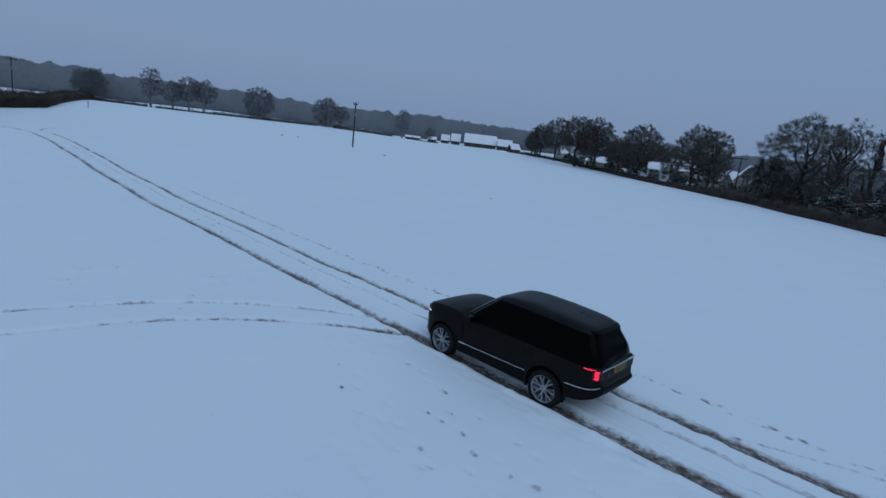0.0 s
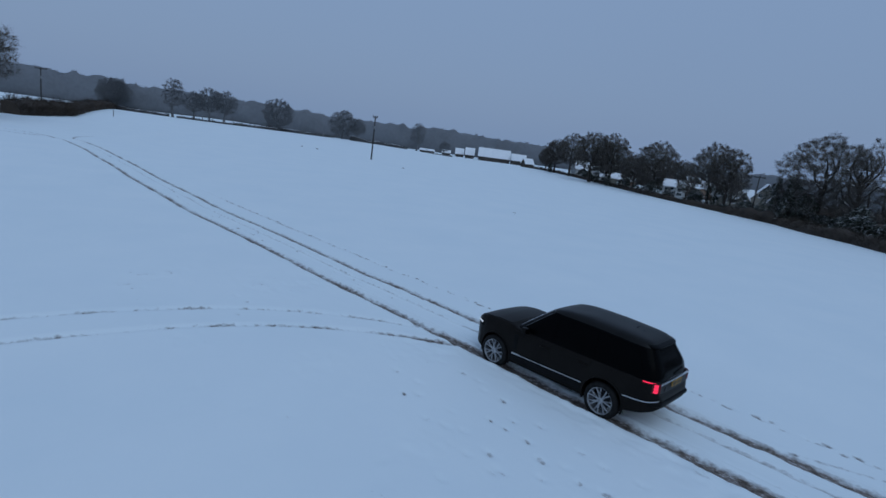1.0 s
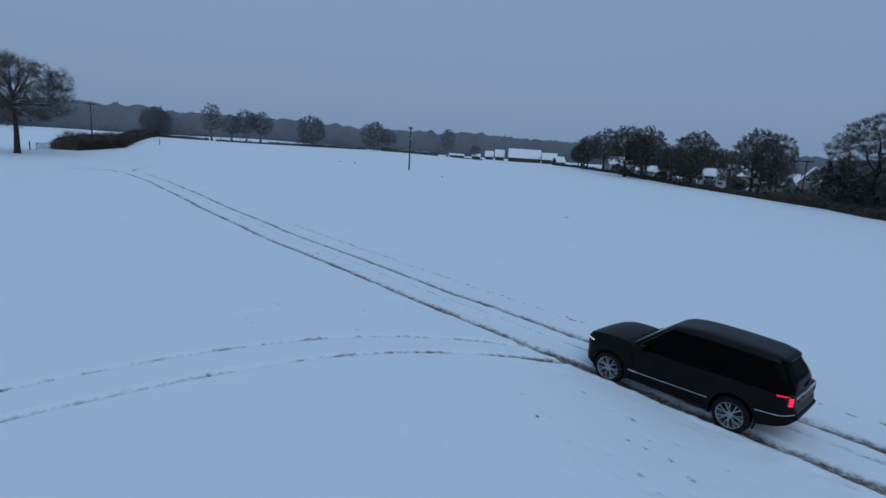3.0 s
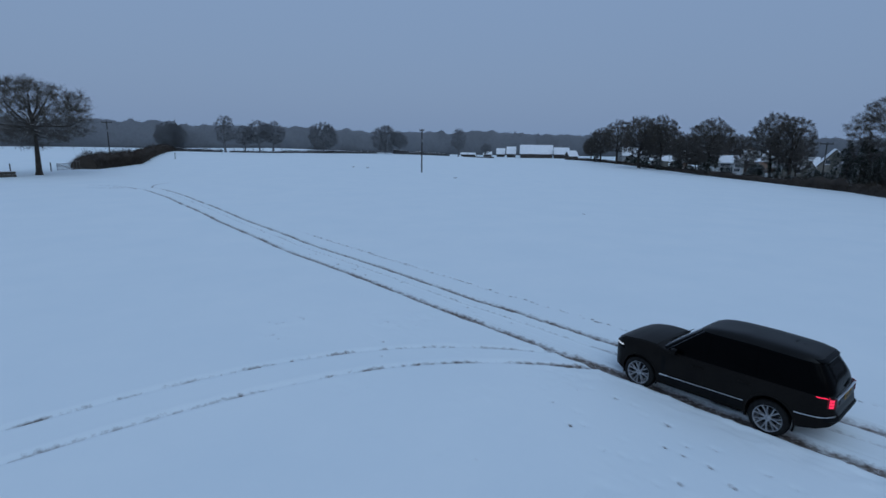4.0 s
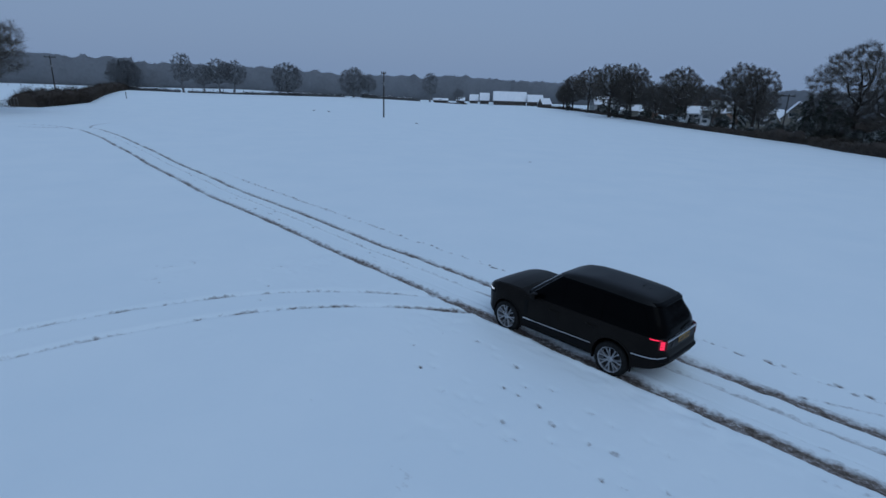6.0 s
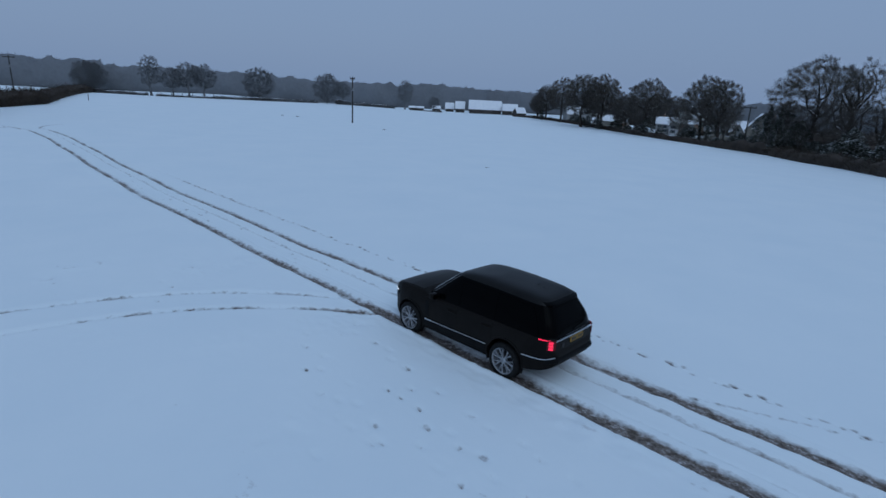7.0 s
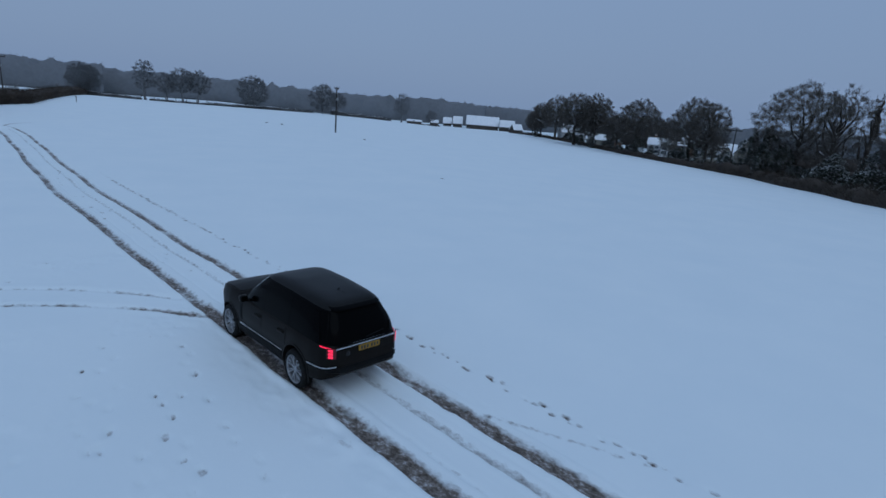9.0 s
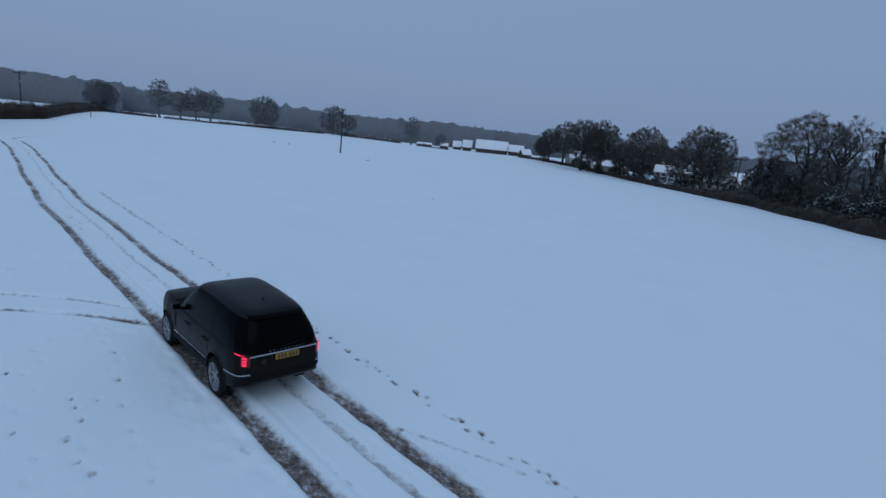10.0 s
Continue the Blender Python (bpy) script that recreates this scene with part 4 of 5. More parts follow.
def gabled_house(m):
    """The large cream house: a tall gable, a smaller one before it, and a long low wing."""
    h = thing("house", m, "cream rendered house with dark bargeboards and snowy gables", "house", VILLAGE)
    gabled(h, 9.0, 7.6, 4.0, 8.4, RENDER, at=(0, 1.5), turn=math.pi / 2)
    gabled(h, 4.6, 5.4, 3.5, 6.7, RENDER, at=(3.0, -4.6), turn=math.pi / 2)
    gabled(h, 11.0, 6.2, 3.2, 6.0, RENDER, at=(-9.0, 1.0))
    gabled(h, 2.4, 2.8, 3.2, 5.2, RENDER, 0.25, at=(-5.6, -2.9), turn=math.pi / 2)
    window(h, (3.0, -6.94, 2.3), 1.9, 1.5, 0.0, 2)
    window(h, (-1.6, -3.04, 4.9), 1.2, 1.2, 0.0, 1)
    window(h, (-5.6, -4.14, 3.4), 1.1, 1.0, 0.0, 1)
    for px in (-13.0, -10.6, -8.2):
        window(h, (px, -2.14, 2.1), 1.2, 1.1, 0.0, 1)
    Shape().box((-1.8, -3.03, 1.0), (0.95, 0.08, 2.05), 0.01).make("door", BOARD, h, smooth=0)
    chimney(h, 3.2, 2.4, 4.6, 3.8)
    chimney(h, -10.5, 1.2, 5.2, 1.7)


gabled_house(turned(170.5, 39.6, -72))
house(182.4, 71.8, -68, WHITE_WALL, 7.6, 6.0, 3.6, 5.7, "white-walled cottage with a snow-covered roof", True)
house(198, 69.5, -52, BRICK, 9.0, 7.0, 4.2, 7.7, "brick cottage with a snowy roof behind an oak", False)
house(200.9, 107.6, -66, RENDER, 7.0, 6.0, 2.2, 4.3, "low cream bungalow with a snowy roof behind the hedge", False)
house(197.5, 97.5, -66, BRICK, 6.5, 6.0, 2.3, 4.4, "low brick bungalow with a broad snowy roof", False)
house(211.2, 126.0, -40, WHITE_WALL, 11.0, 7.0, 3.6, 6.9, "white house with a steep snowy roof", True)


def parked_car(x, y, a, paint, label):
    t = thing("parked_car", turned(x, y, a), label, "car", "parked cars beyond the hedge")
    prof = ((-2.1, 0.3, 0.75), (-2.0, 0.28, 0.95), (-1.2, 0.26, 1.0), (0.9, 0.26, 0.98), (1.9, 0.28, 0.82), (2.1, 0.35, 0.7))
    outward(Shape().grid([[(-0.8, py, z0), (-0.85, py, (z0 + z1) / 2), (-0.78, py, z1), (0.78, py, z1), (0.85, py, (z0 + z1) / 2), (0.8, py, z0)] for py, z0, z1 in prof], True).make("body", paint, t))
    outward(Shape().grid([[(-0.75, py, 0.95), (-0.6, py * 0.92, z1), (0.6, py * 0.92, z1), (0.75, py, 0.95)] for py, z1 in ((-1.9, 0.96), (-1.5, 1.42), (0.1, 1.45), (0.95, 0.97))]).make("cabin", GLASS, t))
    Shape().box((0, -0.7, 1.47), (1.15, 1.6, 0.09), 0.04).make("roof_snow", ROOF_SNOW, t)
    for wx in (-0.78, 0.78):
        for wy in (-1.3, 1.3):
            Shape().lathe(((-0.1, 0.05), (-0.1, 0.31), (0.1, 0.31), (0.1, 0.05)), 18, "X", (wx, wy, 0.31)).make("wheel", RUBBER, t)


parked_car(169.5, 76.0, 45, WHITE_WALL, "pale parked car with snow on its roof")
parked_car(158.6, 70.6, 50, PAINT, "dark parked car with snow on its roof")
# ======== the car in the wheel tracks ========
def table(rows):
    keys = [r[0] for r in rows]
    return lambda v, k=1: float(np.interp(v, keys, [r[k] for r in rows]))


half_width = table(((-2.60, 0.62), (-2.57, 0.70), (-2.53, 0.768), (-2.46, 0.838), (-2.40, 0.878), (-2.3, 0.922), (-2.0, 0.968), (-1.46, 0.992), (-0.9, 0.982), (0.9, 0.982), (1.46, 0.992), (1.7, 0.972), (1.85, 0.945), (2.05, 0.862), (2.2, 0.745), (2.3, 0.59), (2.37, 0.38)))
deck = table(((-2.60, 0.72), (-2.575, 0.80), (-2.545, 0.86), (-2.53, 1.0), (-2.50, 1.09), (-2.45, 1.12), (0.9, 1.13), (1.05, 1.175), (1.3, 1.19), (1.55, 1.192), (1.85, 1.16), (2.05, 1.11), (2.2, 1.03), (2.3, 0.92), (2.37, 0.76)))
belly = table(((-2.60, 0.56), (-2.5, 0.48), (-2.3, 0.41), (-1.92, 0.32), (-1.0, 0.23), (1.0, 0.23), (1.9, 0.26), (2.2, 0.32), (2.38, 0.48)))
inset = table(((0.2, -0.12), (0.3, -0.05), (0.42, -0.012), (0.55, -0.02), (0.75, 0.0), (0.92, -0.006), (1.02, -0.024), (1.08, -0.045), (1.14, -0.075)))
cabin_tab = ((1.06, 1.12, -2.52, 0.925), (1.125, 1.05, -2.51, 0.916), (1.264, 0.88, -2.465, 0.89), (1.479, 0.6, -2.365, 0.835), (1.662, 0.36, -2.26, 0.762), (1.748, 0.24, -2.2, 0.715), (1.802, 0.13, -2.15, 0.665), (1.839, -0.05, -2.07, 0.595), (1.861, -0.35, -1.9, 0.5), (1.873, -0.7, -1.5, 0.28))
cabin = table(cabin_tab)
POWER = 7.0


def side_x(y, z):
    return half_width(y) + inset(z)


def cabin_side(y, z):
    yf, yb, w = cabin(z, 1), cabin(z, 2), cabin(z, 3)
    u = min(1.0, abs((y - (yf + yb) / 2) / ((yf - yb) / 2)))
    return w * max(0.0, 1 - u ** POWER) ** (1 / POWER)


def cabin_end(x, z, s):
    yf, yb, w = cabin(z, 1), cabin(z, 2), cabin(z, 3)
    return (yf + yb) / 2 + s * (yf - yb) / 2 * max(0.0, 1 - min(1.0, abs(x / w)) ** POWER) ** (1 / POWER)


def spread(a, b, n):
    return [a + (b - a) * i / (n - 1) for i in range(n)]


def panel(name, rows, away, mat, parent, label="", thick=0.02):
    """A panel with a folded rim: rows of points of its outer face, and the way that is inward."""
    s = Shape().grid(rows)
    n, m = len(rows), len(rows[0])
    edge = [(0, j) for j in range(m)] + [(i, m - 1) for i in range(1, n)] + [(n - 1, j) for j in range(m - 2, -1, -1)] + [(i, 0) for i in range(n - 2, 0, -1)]
    ring = [rows[i][j] for i, j in edge]
    back = [tuple(Vector(p) + Vector(away) * thick) for p in ring]
    s.grid([ring, back], True)
    ob = s.make(name, mat, parent, label, smooth=35)
    bm = bmesh.new()
    bm.from_mesh(ob.data)
    bmesh.ops.remove_doubles(bm, verts=bm.verts, dist=0.0004)
    bmesh.ops.recalc_face_normals(bm, faces=bm.faces)
    if sum((f.normal.dot(Vector(away)) * f.calc_area() for f in list(bm.faces)[: (n - 1) * (m - 1)])) > 0:
        bmesh.ops.reverse_faces(bm, faces=bm.faces)
    for e in bm.edges:
        e.smooth = len(e.link_faces) == 2 and e.calc_face_angle() < 0.6
    bm.to_mesh(ob.data)
    bm.free()
    return ob


def wheel_arch(side, hub_y):
    c = bpy.data.meshes.new("arch")
    s = Shape().lathe(((side * 0.60, 0.001), (side * 0.60, 0.45), (side * 1.3, 0.45), (side * 1.3, 0.001)), 40, "X", (0, hub_y, 0.37))
    c.from_pydata(s.verts, [], s.faces)
    bm = bmesh.new()
    bm.from_mesh(c)
    bmesh.ops.remove_doubles(bm, verts=bm.verts, dist=0.003)
    bmesh.ops.recalc_face_normals(bm, faces=bm.faces)
    bm.to_mesh(c)
    bm.free()
    return new("arch", c)


def build_car():
    car = thing("suv_car", Matrix.Translation((-0.066, 0, -0.03)) @ Matrix.Diagonal((0.932, 1, 1, 1)), "large glossy black SUV with lit tail lights in muddy snow ruts", "car")
    # shell of the body, with the four wheel arches cut out
    ys = sorted(set([round(v, 3) for v in spread(-2.6, -2.3, 13) + spread(-2.3, 1.0, 34) + spread(1.0, 2.38, 32)]))
    rows = []
    for y in ys:
        w, zb, zt = half_width(y), belly(y), deck(y)
        half = [(0, zb), (w * 0.5, zb), (max(0.1, w - 0.14), zb)]
        top = zt - 0.035
        for z in spread(zb + 0.02, top, 11):
            half.append((side_x(y, z), z))
        wt = side_x(y, top)
        crown = 0.03 if y > 1.0 else 0.0
        for f, dz in ((0.985, 0.018), (0.955, 0.028), (0.9, 0.033), (0.75, 0.035 + crown * 0.4), (0.5, 0.035 + crown * 0.75), (0.25, 0.035 + crown * 0.95)):
            half.append((wt * f, top + dz))
        half.append((0, top + 0.035 + crown))
        rows.append([(x, y, z) for x, z in half] + [(-x, y, z) for x, z in half[-2:0:-1]])
    s = Shape().grid(rows, True)
    n = len(rows[0])
    s.faces += [tuple(range(n)), tuple(range(len(s.verts) - 1, len(s.verts) - n - 1, -1))]
    body = outward(s.make("body", PAINT, car))
    cutters = [wheel_arch(a, b) for a in (-1, 1) for b in (-1.461, 1.461)]
    for c in cutters:
        mod = body.modifiers.new("arch", "BOOLEAN")
        mod.object, mod.operation, mod.solver = c, "DIFFERENCE", "EXACT"
    deps = bpy.context.evaluated_depsgraph_get()
    made = bpy.data.meshes.new_from_object(body.evaluated_get(deps))
    body.modifiers.clear()
    body.data = made
    made.shade_smooth()
    made.set_sharp_from_angle(angle=radians(32))
    for c in cutters:
        bpy.data.objects.remove(c)
    # cabin: pillars below, roof above
    def ring(row, k=64):
        z, yf, yb, w = row
        out = []
        for i in range(k):
            a = 2 * math.pi * i / k
            c, q = math.cos(a), math.sin(a)
            e = 2 / POWER
            out.append((w * math.copysign(abs(c) ** e, c), (yf + yb) / 2 + (yf - yb) / 2 * math.copysign(abs(q) ** e, q), z))
        return out
    outward(Shape().grid([ring((z, cabin(z, 1), cabin(z, 2), cabin(z, 3))) for z in (1.06, 1.12, 1.2, 1.3, 1.4, 1.5, 1.6, 1.69, 1.748)], True).make("cabin_frame", GLOSS, car))
    top = [ring((z, cabin(z, 1), cabin(z, 2), cabin(z, 3))) for z in (1.748, 1.775, 1.802, 1.823, 1.839, 1.852, 1.861, 1.868, 1.873)]
    s = Shape().grid(top, True)
    s.faces.append(tuple(range(len(s.verts) - 64, len(s.verts))))
    roof = outward(s.make("roof", ROOF_PAINT, car, "matt black roof lightly dusted with frost"))
    # fin, rear spoiler
    Shape().grid([[(-0.05 * k, -1.50 - 0.04 * (1 - k), 1.868), (0, -1.54 - 0.12 * (1 - k), 1.868 + 0.08 * (1 - k)), (0.05 * k, -1.50 - 0.04 * (1 - k), 1.868), (0, -1.78, 1.868)] for k in (1.0, 0.6, 0.25, 0.05)], True).make("antenna_fin", PLASTIC, roof)
    spo = []
    for x in spread(-0.6, 0.6, 13):
        yb = cabin_end(x, 1.785, -1)
        spo.append([(x, yb + 0.16, 1.818), (x, yb - 0.02, 1.798), (x, yb - 0.085, 1.770), (x, yb - 0.09, 1.752), (x, yb - 0.01, 1.735), (x, yb + 0.16, 1.745)])
    s = Shape().grid(spo, False)
    s.faces += [tuple(range(6)), tuple(range(len(s.verts) - 1, len(s.verts) - 7, -1))]
    outward(s.make("rear_spoiler", GLOSS, car))
    # glass
    for sx in (-1, 1):
        def pane(y0, y1, z0, z1):
            out = []
            for z in spread(z0, z1, 8):
                a, b2 = y0(z), y1(z)
                out.append([(sx * (cabin_side(y, z) + 0.013), y, z) for y in spread(a, b2, 9)])
            return out
        front = lambda z: cabin(z, 1) - 0.20
        back = lambda z: cabin(z, 2) + 0.30
        panel("front_side_window", pane(front, lambda z: -0.106, 1.145, 1.685), (-sx, 0, 0), GLASS, car, thick=0.012)
        panel("rear_side_window", pane(lambda z: -0.114, lambda z: -1.131 + (z - 1.145) * 0.1, 1.145, 1.685), (-sx, 0, 0), GLASS, car, thick=0.012)
        panel("quarter_window", pane(lambda z: -1.139 + (z - 1.145) * 0.1, back, 1.145, 1.685), (-sx, 0, 0), GLASS, car, thick=0.012)
        # doors, sills and lower trim
        def lower(z0, z1, y0, y1, off=0.005, nz=9, ny=10):
            out = []
            for z in spread(z0, z1, nz):
                out.append([(sx * (side_x(y, z) + off), y, z) for y in spread(y0(z), y1(z), ny)])
            return out

        def arch_edge(z):
            h = 0.49 ** 2 - (z - 0.37) ** 2
            return max(-1.10, -1.461 + (math.sqrt(h) if h > 0 else 0.0)) if z < 0.83 else -1.10
        d1 = panel("front_door", lower(0.60, 1.075, lambda z: 0.98 - 0.05 * (z - 0.6), lambda z: -0.09), (-sx, 0, 0), PAINT, car)
        d2 = panel("rear_door", lower(0.62, 1.075, lambda z: -0.105, arch_edge), (-sx, 0, 0), PAINT, car)
        for d, y in ((d1, 0.05), (d2, -0.93)):
            Shape().tube([(sx * (side_x(y, 0.955) + o), y + v, 0.955) for v, o in ((-0.12, 0.012), (-0.105, 0.04), (0.105, 0.04), (0.12, 0.012))], [0.014, 0.017, 0.017, 0.014], 8).make("door_handle", PAINT, d)
        panel("sill", lower(0.33, 0.50, lambda z: 0.95, lambda z: -0.96, 0.012, 5, 8), (-sx, 0, 0), PLASTIC, car)
        bars = [[(sx * (side_x(y, 0.54) + o), y, 0.509 + 0.031 * (0.93 - y) / 1.9 + h * (2.6 if y > 0.72 else 1.0)) for h, o in ((0.007, 0.004), (0.0055, 0.014), (-0.0055, 0.014), (-0.007, 0.004))] for y in (0.93, 0.74, 0.70, 0.3, -0.1, -0.5, -0.96)]
        outward(Shape().grid(bars, True).make("sill_trim", CHROME, car, "bright satin side trim strip"))
        vent = [[(sx * (side_x(y, z) + 0.012), y, z) for y in (0.90, 0.86, 0.80)] for z in (0.62, 0.75, 0.9, 0.99)]
        panel("side_vent", vent, (-sx, 0, 0), PLASTIC, car)
        bars = []
        for y, z in ((-1.90, 0.66), (-2.15, 0.668), (-2.35, 0.68), (-2.44, 0.70), (-2.52, 0.722), (-2.562, 0.735)):
            w = half_width(y) + inset(z)
            bars.append([(sx * (w + o), y - (o if y < -2.4 else 0), z + h) for h, o in ((0.009, 0.002), (0.007, 0.016), (-0.007, 0.016), (-0.009, 0.002))])
        s = Shape().grid(bars, True)
        outward(s.make("bumper_trim", CHROME, car, "bright satin bumper strip"))
        # arch lips
        for hy in (-1.461, 1.461):
            lip = []
            for a in spread(-0.35, math.pi + 0.35, 26):
                y, z = hy + 0.452 * math.cos(a), 0.37 + 0.452 * math.sin(a)
                y2, z2 = hy + 0.49 * math.cos(a), 0.37 + 0.49 * math.sin(a)
                x1, x2 = side_x(y, max(0.3, z)), side_x(y2, max(0.3, z2))
                lip.append([(sx * (x1 - 0.05), y, z), (sx * (x1 + 0.012), y, z), (sx * (x2 + 0.010), y2, z2), (sx * (x2 - 0.004), y2, z2)])
            Shape().grid(lip).make("arch_lip", PAINT, car)
        # lamps
        line = [(sx * half_width(y), y) for y in (-2.425, -2.452, -2.477, -2.50, -2.52, -2.54, -2.555)]
        lens = panel("tail_lamp", [[(x + sx * 0.002, y - 0.004, z) for x, y in line] for z in (0.885, 0.94, 0.99, 1.04, 1.085)], (-sx * 0.7, 0.7, 0), RED_DIM, car, "lit red tail lamp")
        for z0 in (0.897, 0.960, 1.023):
            panel("lamp_segment", [[(x + sx * 0.005, y - 0.008, z) for x, y in line[1:5]] for z in (z0, z0 + 0.026, z0 + 0.048)], (-sx * 0.7, 0.7, 0), RED_LAMP, lens, thick=0.006)
        panel("lamp_blade", [[(sx * (side_x(y, z) + 0.006), y, z) for y in spread(-2.22, -2.46, 6)] for z in (1.068, 1.077, 1.086)], (-sx, 0, 0), RED_LAMP, lens, thick=0.006)
        lamp_y = spread(1.93, 2.26, 9)
        hl = panel("headlamp", [[(sx * (side_x(y, z) + 0.008), y, z) for y in lamp_y] for z in (0.85, 0.89, 0.93, 0.965)], (-sx * 0.6, -0.6, 0), GLASS, car, "clear headlamp with a lit white blade")
        panel("light_blade", [[(sx * (side_x(y, z) + 0.02), y, z) for y in spread(1.97, 2.2, 7)] for z in (0.925, 0.945, 0.962)], (-sx * 0.6, -0.6, 0), WHITE_LAMP, hl, thick=0.006)
        mirror = Shape().box((sx * 1.05, 0.60, 1.19), (0.18, 0.13, 0.14), 0.045).make("mirror", PAINT, car)
        Shape().box((sx * 0.945, 0.61, 1.13), (0.10, 0.09, 0.05), 0.015).make("mirror_arm", PLASTIC, mirror)
        Shape().box((sx * 1.05, 0.524, 1.19), (0.15, 0.012, 0.11), 0.005).make("mirror_glass", GLASS, mirror)
    panel("windscreen", [[(x, cabin_end(x, z, 1) + 0.006, z + 0.003) for x in spread(-cabin(z, 3) * 0.93, cabin(z, 3) * 0.93, 15)] for z in spread(1.13, 1.745, 9)], (0, -1, -0.5), SCREEN, car, "windscreen reflecting the pale sky")
    back_glass = panel("rear_window", [[(x, cabin_end(x, z, -1) - 0.006, z) for x in spread(-cabin(z, 3) * 0.90, cabin(z, 3) * 0.90, 15)] for z in spread(1.15, 1.70, 9)], (0, 1, 0), GLASS, car)
    Shape().tube([(0.0, -2.52, 1.155), (0.25, -2.512, 1.185), (0.46, -2.502, 1.21)], [0.014, 0.012, 0.008], 8).make("rear_wiper", PLASTIC, back_glass)
    bonnet = panel("bonnet", [[(x, y, deck(y) - 0.035 + 0.04 + 0.03 * (1 - (x / 0.9) ** 2)) for x in spread(-min(0.86, half_width(y) - 0.11), min(0.86, half_width(y) - 0.11), 15)] for y in spread(1.10, 2.2, 14)], (0, 0, -1), PAINT, car)
    for x in (-0.42, 0.38):
        Shape().tube([(x, 1.10, 1.175), (x + 0.3, 1.045, 1.20), (x + 0.58, 1.0, 1.215)], [0.012, 0.012, 0.008], 6).make("wiper", PLASTIC, bonnet)
    # tailgate: strip, letter bars, number plate
    gate_rows = [[(x, -2.545 - 0.008 * (1 - (x / 0.72) ** 2) + (0.04 if z > 1.05 else 0.0), z) for x in spread(-0.71, 0.71, 11)] for z in (0.80, 0.88, 0.96, 1.03, 1.058)]
    tail = panel("tailgate", gate_rows, (0, 1, 0), PAINT, car)
    strip = [[(x, -2.552 - 0.008 * (1 - (x / 0.8) ** 2) + o, 1.068 + h) for h, o in ((-0.008, 0.02), (-0.008, -0.01), (0.008, -0.005), (0.008, 0.03))] for x in spread(-0.73, 0.73, 15)]
    s = Shape().grid(strip, True)
    s.faces += [(0, 1, 2, 3), tuple(range(len(s.verts) - 1, len(s.verts) - 5, -1))]
    outward(s.make("tailgate_strip", CHROME, tail, "bright strip across the tailgate"))
    for x in spread(-0.30, 0.44, 10):
        Shape().box((x, -2.528, 1.106), (0.03, 0.012, 0.014), 0.003).make("badge_bar", STEEL, tail, smooth=0)
    plate = Shape().box((0.06, -2.572, 0.985), (0.52, 0.012, 0.112), 0.004, 0, (-0.06, 0, 0)).make("number_plate", PLATE, tail, "yellow number plate", smooth=0)
    for x in (-0.13, -0.06, 0.01, 0.12, 0.19, 0.26):
        Shape().box((x, -2.581, 0.985), (0.045, 0.004, 0.07), 0.0, 0, (-0.06, 0, 0)).make("plate_bar", BAR, plate, smooth=0)
    Shape().lathe(((0, 0.001), (0, 0.045), (0.008, 0.05), (0.01, 0.05)), 18, "Y", (-0.44, -2.562, 0.93)).make("badge", DISC, tail)
    # rear bumper, proud of the shell
    rows = []
    for z in (0.55, 0.58, 0.62, 0.66, 0.69, 0.71):
        out = {0.55: -0.05, 0.58: -0.005, 0.62: 0.022, 0.66: 0.03, 0.69: 0.024, 0.71: 0.008}[z]
        rows.append([(sx2 * (half_width(max(y, -2.58)) + 0.006 - (0.13 if z < 0.56 else 0.05 if z < 0.6 else 0.0) * (0.5 if y > -2.5 else 1)), y - out * step(-2.3, -2.58, y), z) for sx2, y in [(-1, y) for y in (-2.42, -2.48, -2.53, -2.57, -2.60)] + [(1, y) for y in (-2.60, -2.57, -2.53, -2.48, -2.42)]])
    panel("rear_bumper", rows, (0, 1, 0), PLASTIC, car, "dark rear bumper")
    # wheels: one built, three copied
    first = None
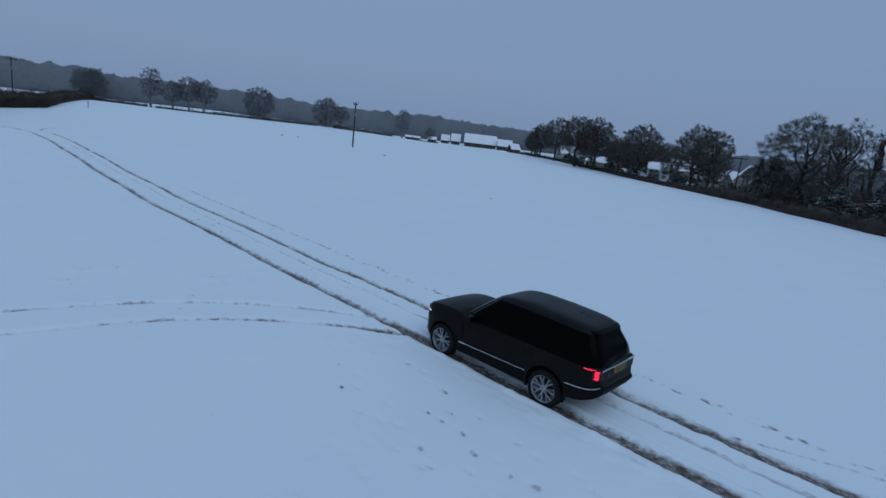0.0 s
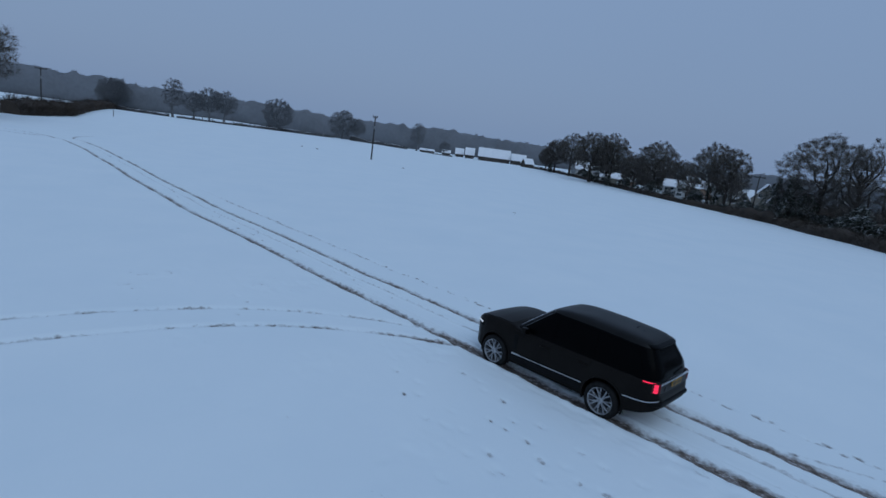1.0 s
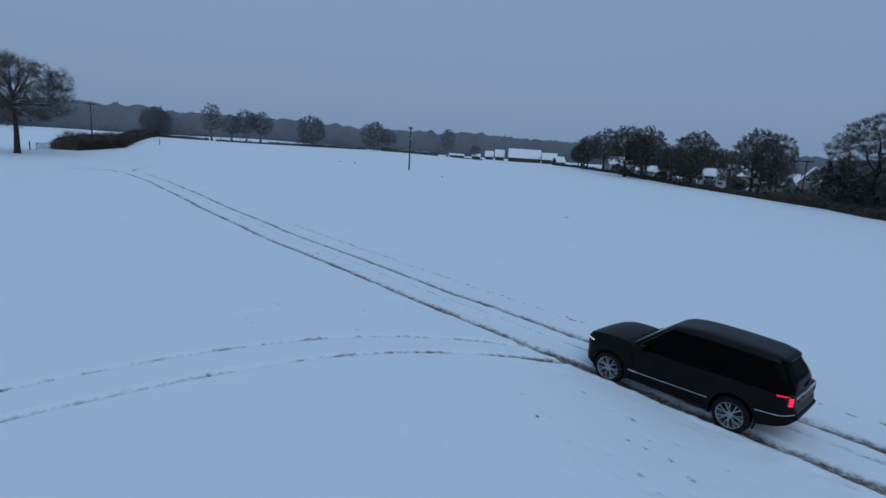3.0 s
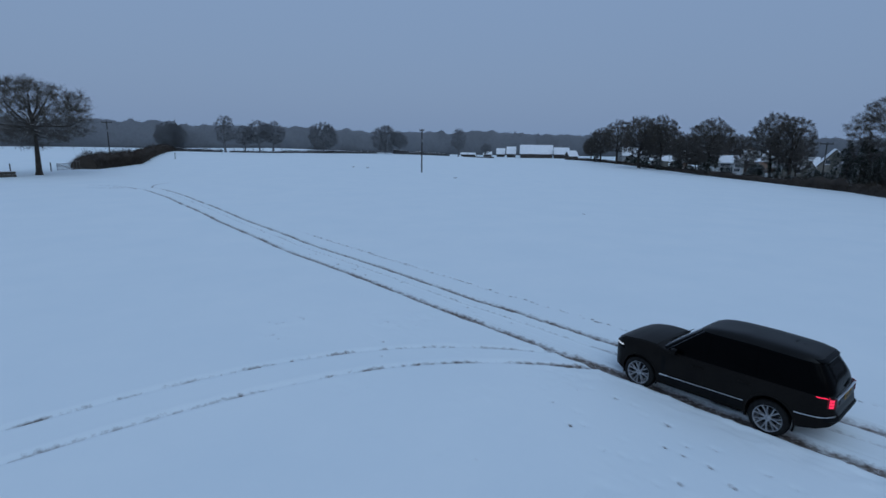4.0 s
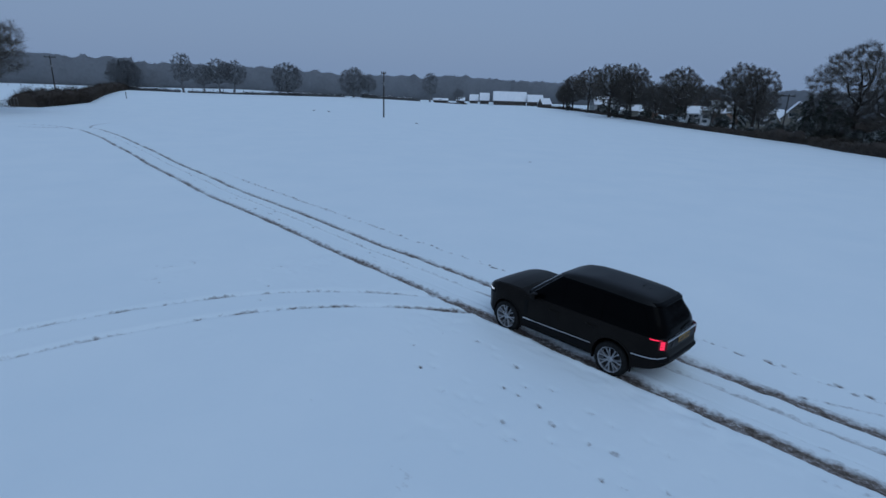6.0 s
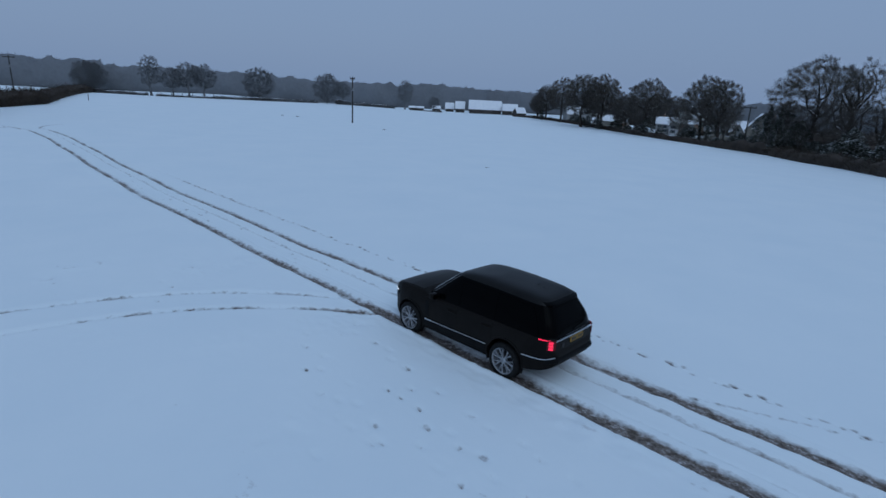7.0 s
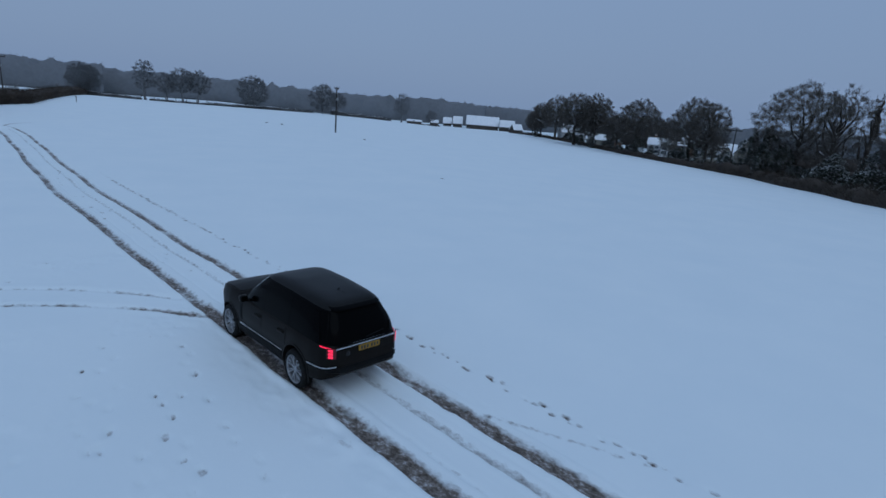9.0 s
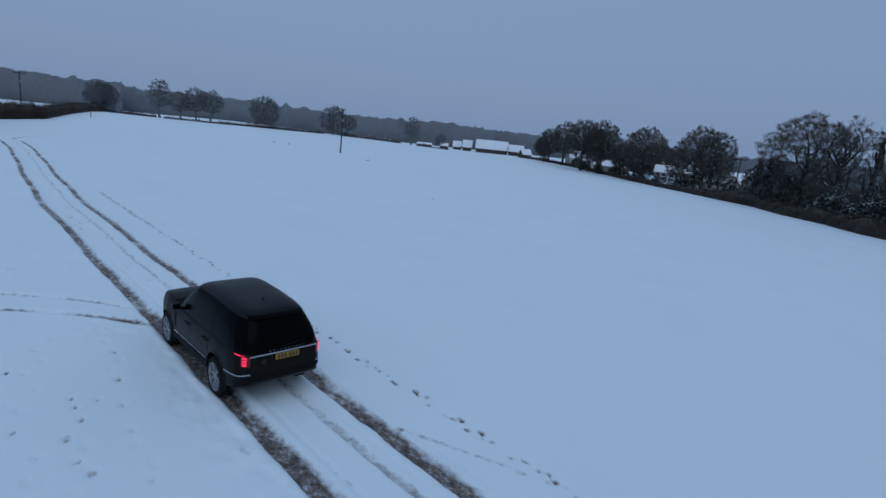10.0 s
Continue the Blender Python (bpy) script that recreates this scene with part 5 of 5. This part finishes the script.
    for sx in (-1, 1):
        for hy in (1.461, -1.461):
            w = new("wheel")
            w.parent = car
            w.location, w.rotation_euler = (sx * 0.99, hy, 0.385), (0.35 * hy, 0, 0 if sx < 0 else math.pi)
            prof = [(0.0, 0.285), (-0.004, 0.31), (0.0, 0.345), (0.02, 0.375), (0.05, 0.388), (0.125, 0.39), (0.2, 0.388), (0.23, 0.375), (0.25, 0.345), (0.245, 0.30), (0.245, 0.285)]
            if first is None:
                tyre = Shape().lathe(prof, 48)
                for k in range(60):
                    a = k * 2 * math.pi / 60
                    for x0, lean in ((0.06, 0.25), (0.15, -0.25)):
                        tyre.put([(x0 + ox, 0.397 * math.cos(a + b2) if top_ else 0.385 * math.cos(a + b2), 0.397 * math.sin(a + b2) if top_ else 0.385 * math.sin(a + b2)) for ox, b2, top_ in ((0, 0, 0), (0.07, 0.02 * lean, 0), (0.07, 0.05, 0), (0, 0.05, 0), (0, 0.006, 1), (0.07, 0.008, 1), (0.07, 0.045, 1), (0, 0.045, 1))], [(4, 5, 6, 7), (0, 1, 5, 4), (1, 2, 6, 5), (2, 3, 7, 6), (3, 0, 4, 7)])
                rim = Shape().lathe(((0.24, 0.262), (0.10, 0.258), (0.03, 0.262), (0.012, 0.272), (0.004, 0.288), (0.014, 0.29), (0.24, 0.287)), 48)
                hub = Shape().lathe(((0.06, 0.075), (0.03, 0.07), (0.022, 0.055), (0.02, 0.03), (0.02, 0.001)), 24)
                disc = Shape().lathe(((0.11, 0.05), (0.11, 0.19), (0.14, 0.19), (0.14, 0.05)), 36)
                spoke = Shape()
                def bar(a0, a1, r0, r1, w0, w1, x0, x1):
                    p, q = [], []
                    for a, rr2, ww, xx in ((a0, r0, w0, x0), ((a0 + a1) / 2, (r0 + r1) / 2, (w0 + w1) / 2, (x0 + x1) / 2 - 0.004), (a1, r1, w1, x1)):
                        c, q2 = math.cos(a), math.sin(a)
                        p.append([(xx, rr2 * c - e * ww * q2, rr2 * q2 + e * ww * c) for e in (-1, -0.6, 0.6, 1)])
                        p[-1] = [(xx + (0.008 if i in (0, 3) else 0), *v[1:]) for i, v in enumerate(p[-1])] + [(xx + 0.04, *p[-1][3][1:]), (xx + 0.04, *p[-1][0][1:])]
                    spoke.grid(p, True)
                for k in range(7):
                    a = k * 2 * math.pi / 7
                    for s2 in (-1, 1):
                        bar(a + s2 * 0.05, a + s2 * 0.20, 0.06, 0.268, 0.012, 0.015, 0.024, 0.012)
                first = [(n2, sh.mesh(n2, mt)) for n2, sh, mt in (("tyre", tyre, RUBBER), ("rim", rim, ALLOY), ("hub", hub, ALLOY), ("brake_disc", disc, DISC), ("spokes", spoke, ALLOY))]
                first[0][1].shade_flat()
            for n2, me in first:
                o = new(n2, me)
                o.parent = w
    # air suspension raised, with the tail a little high
    for ob in car.children_recursive:
        if ob.type == "MESH" and ob.parent.name.split(".")[0] != "wheel":
            for v in ob.data.vertices:
                if v.co.y < -2.2:
                    v.co.y = -2.2 + (v.co.y + 2.2) * 0.93
                v.co.x *= 1 - 0.035 * step(1.15, 1.6, v.co.z) * step(-1.0, -2.4, v.co.y)
                v.co.z += 0.038 - 0.013 * v.co.y - 0.085 * step(1.25, 1.7, v.co.z) * max(0.0, (-0.7 - v.co.y) / 1.5) ** 1.4
    return car


build_car()
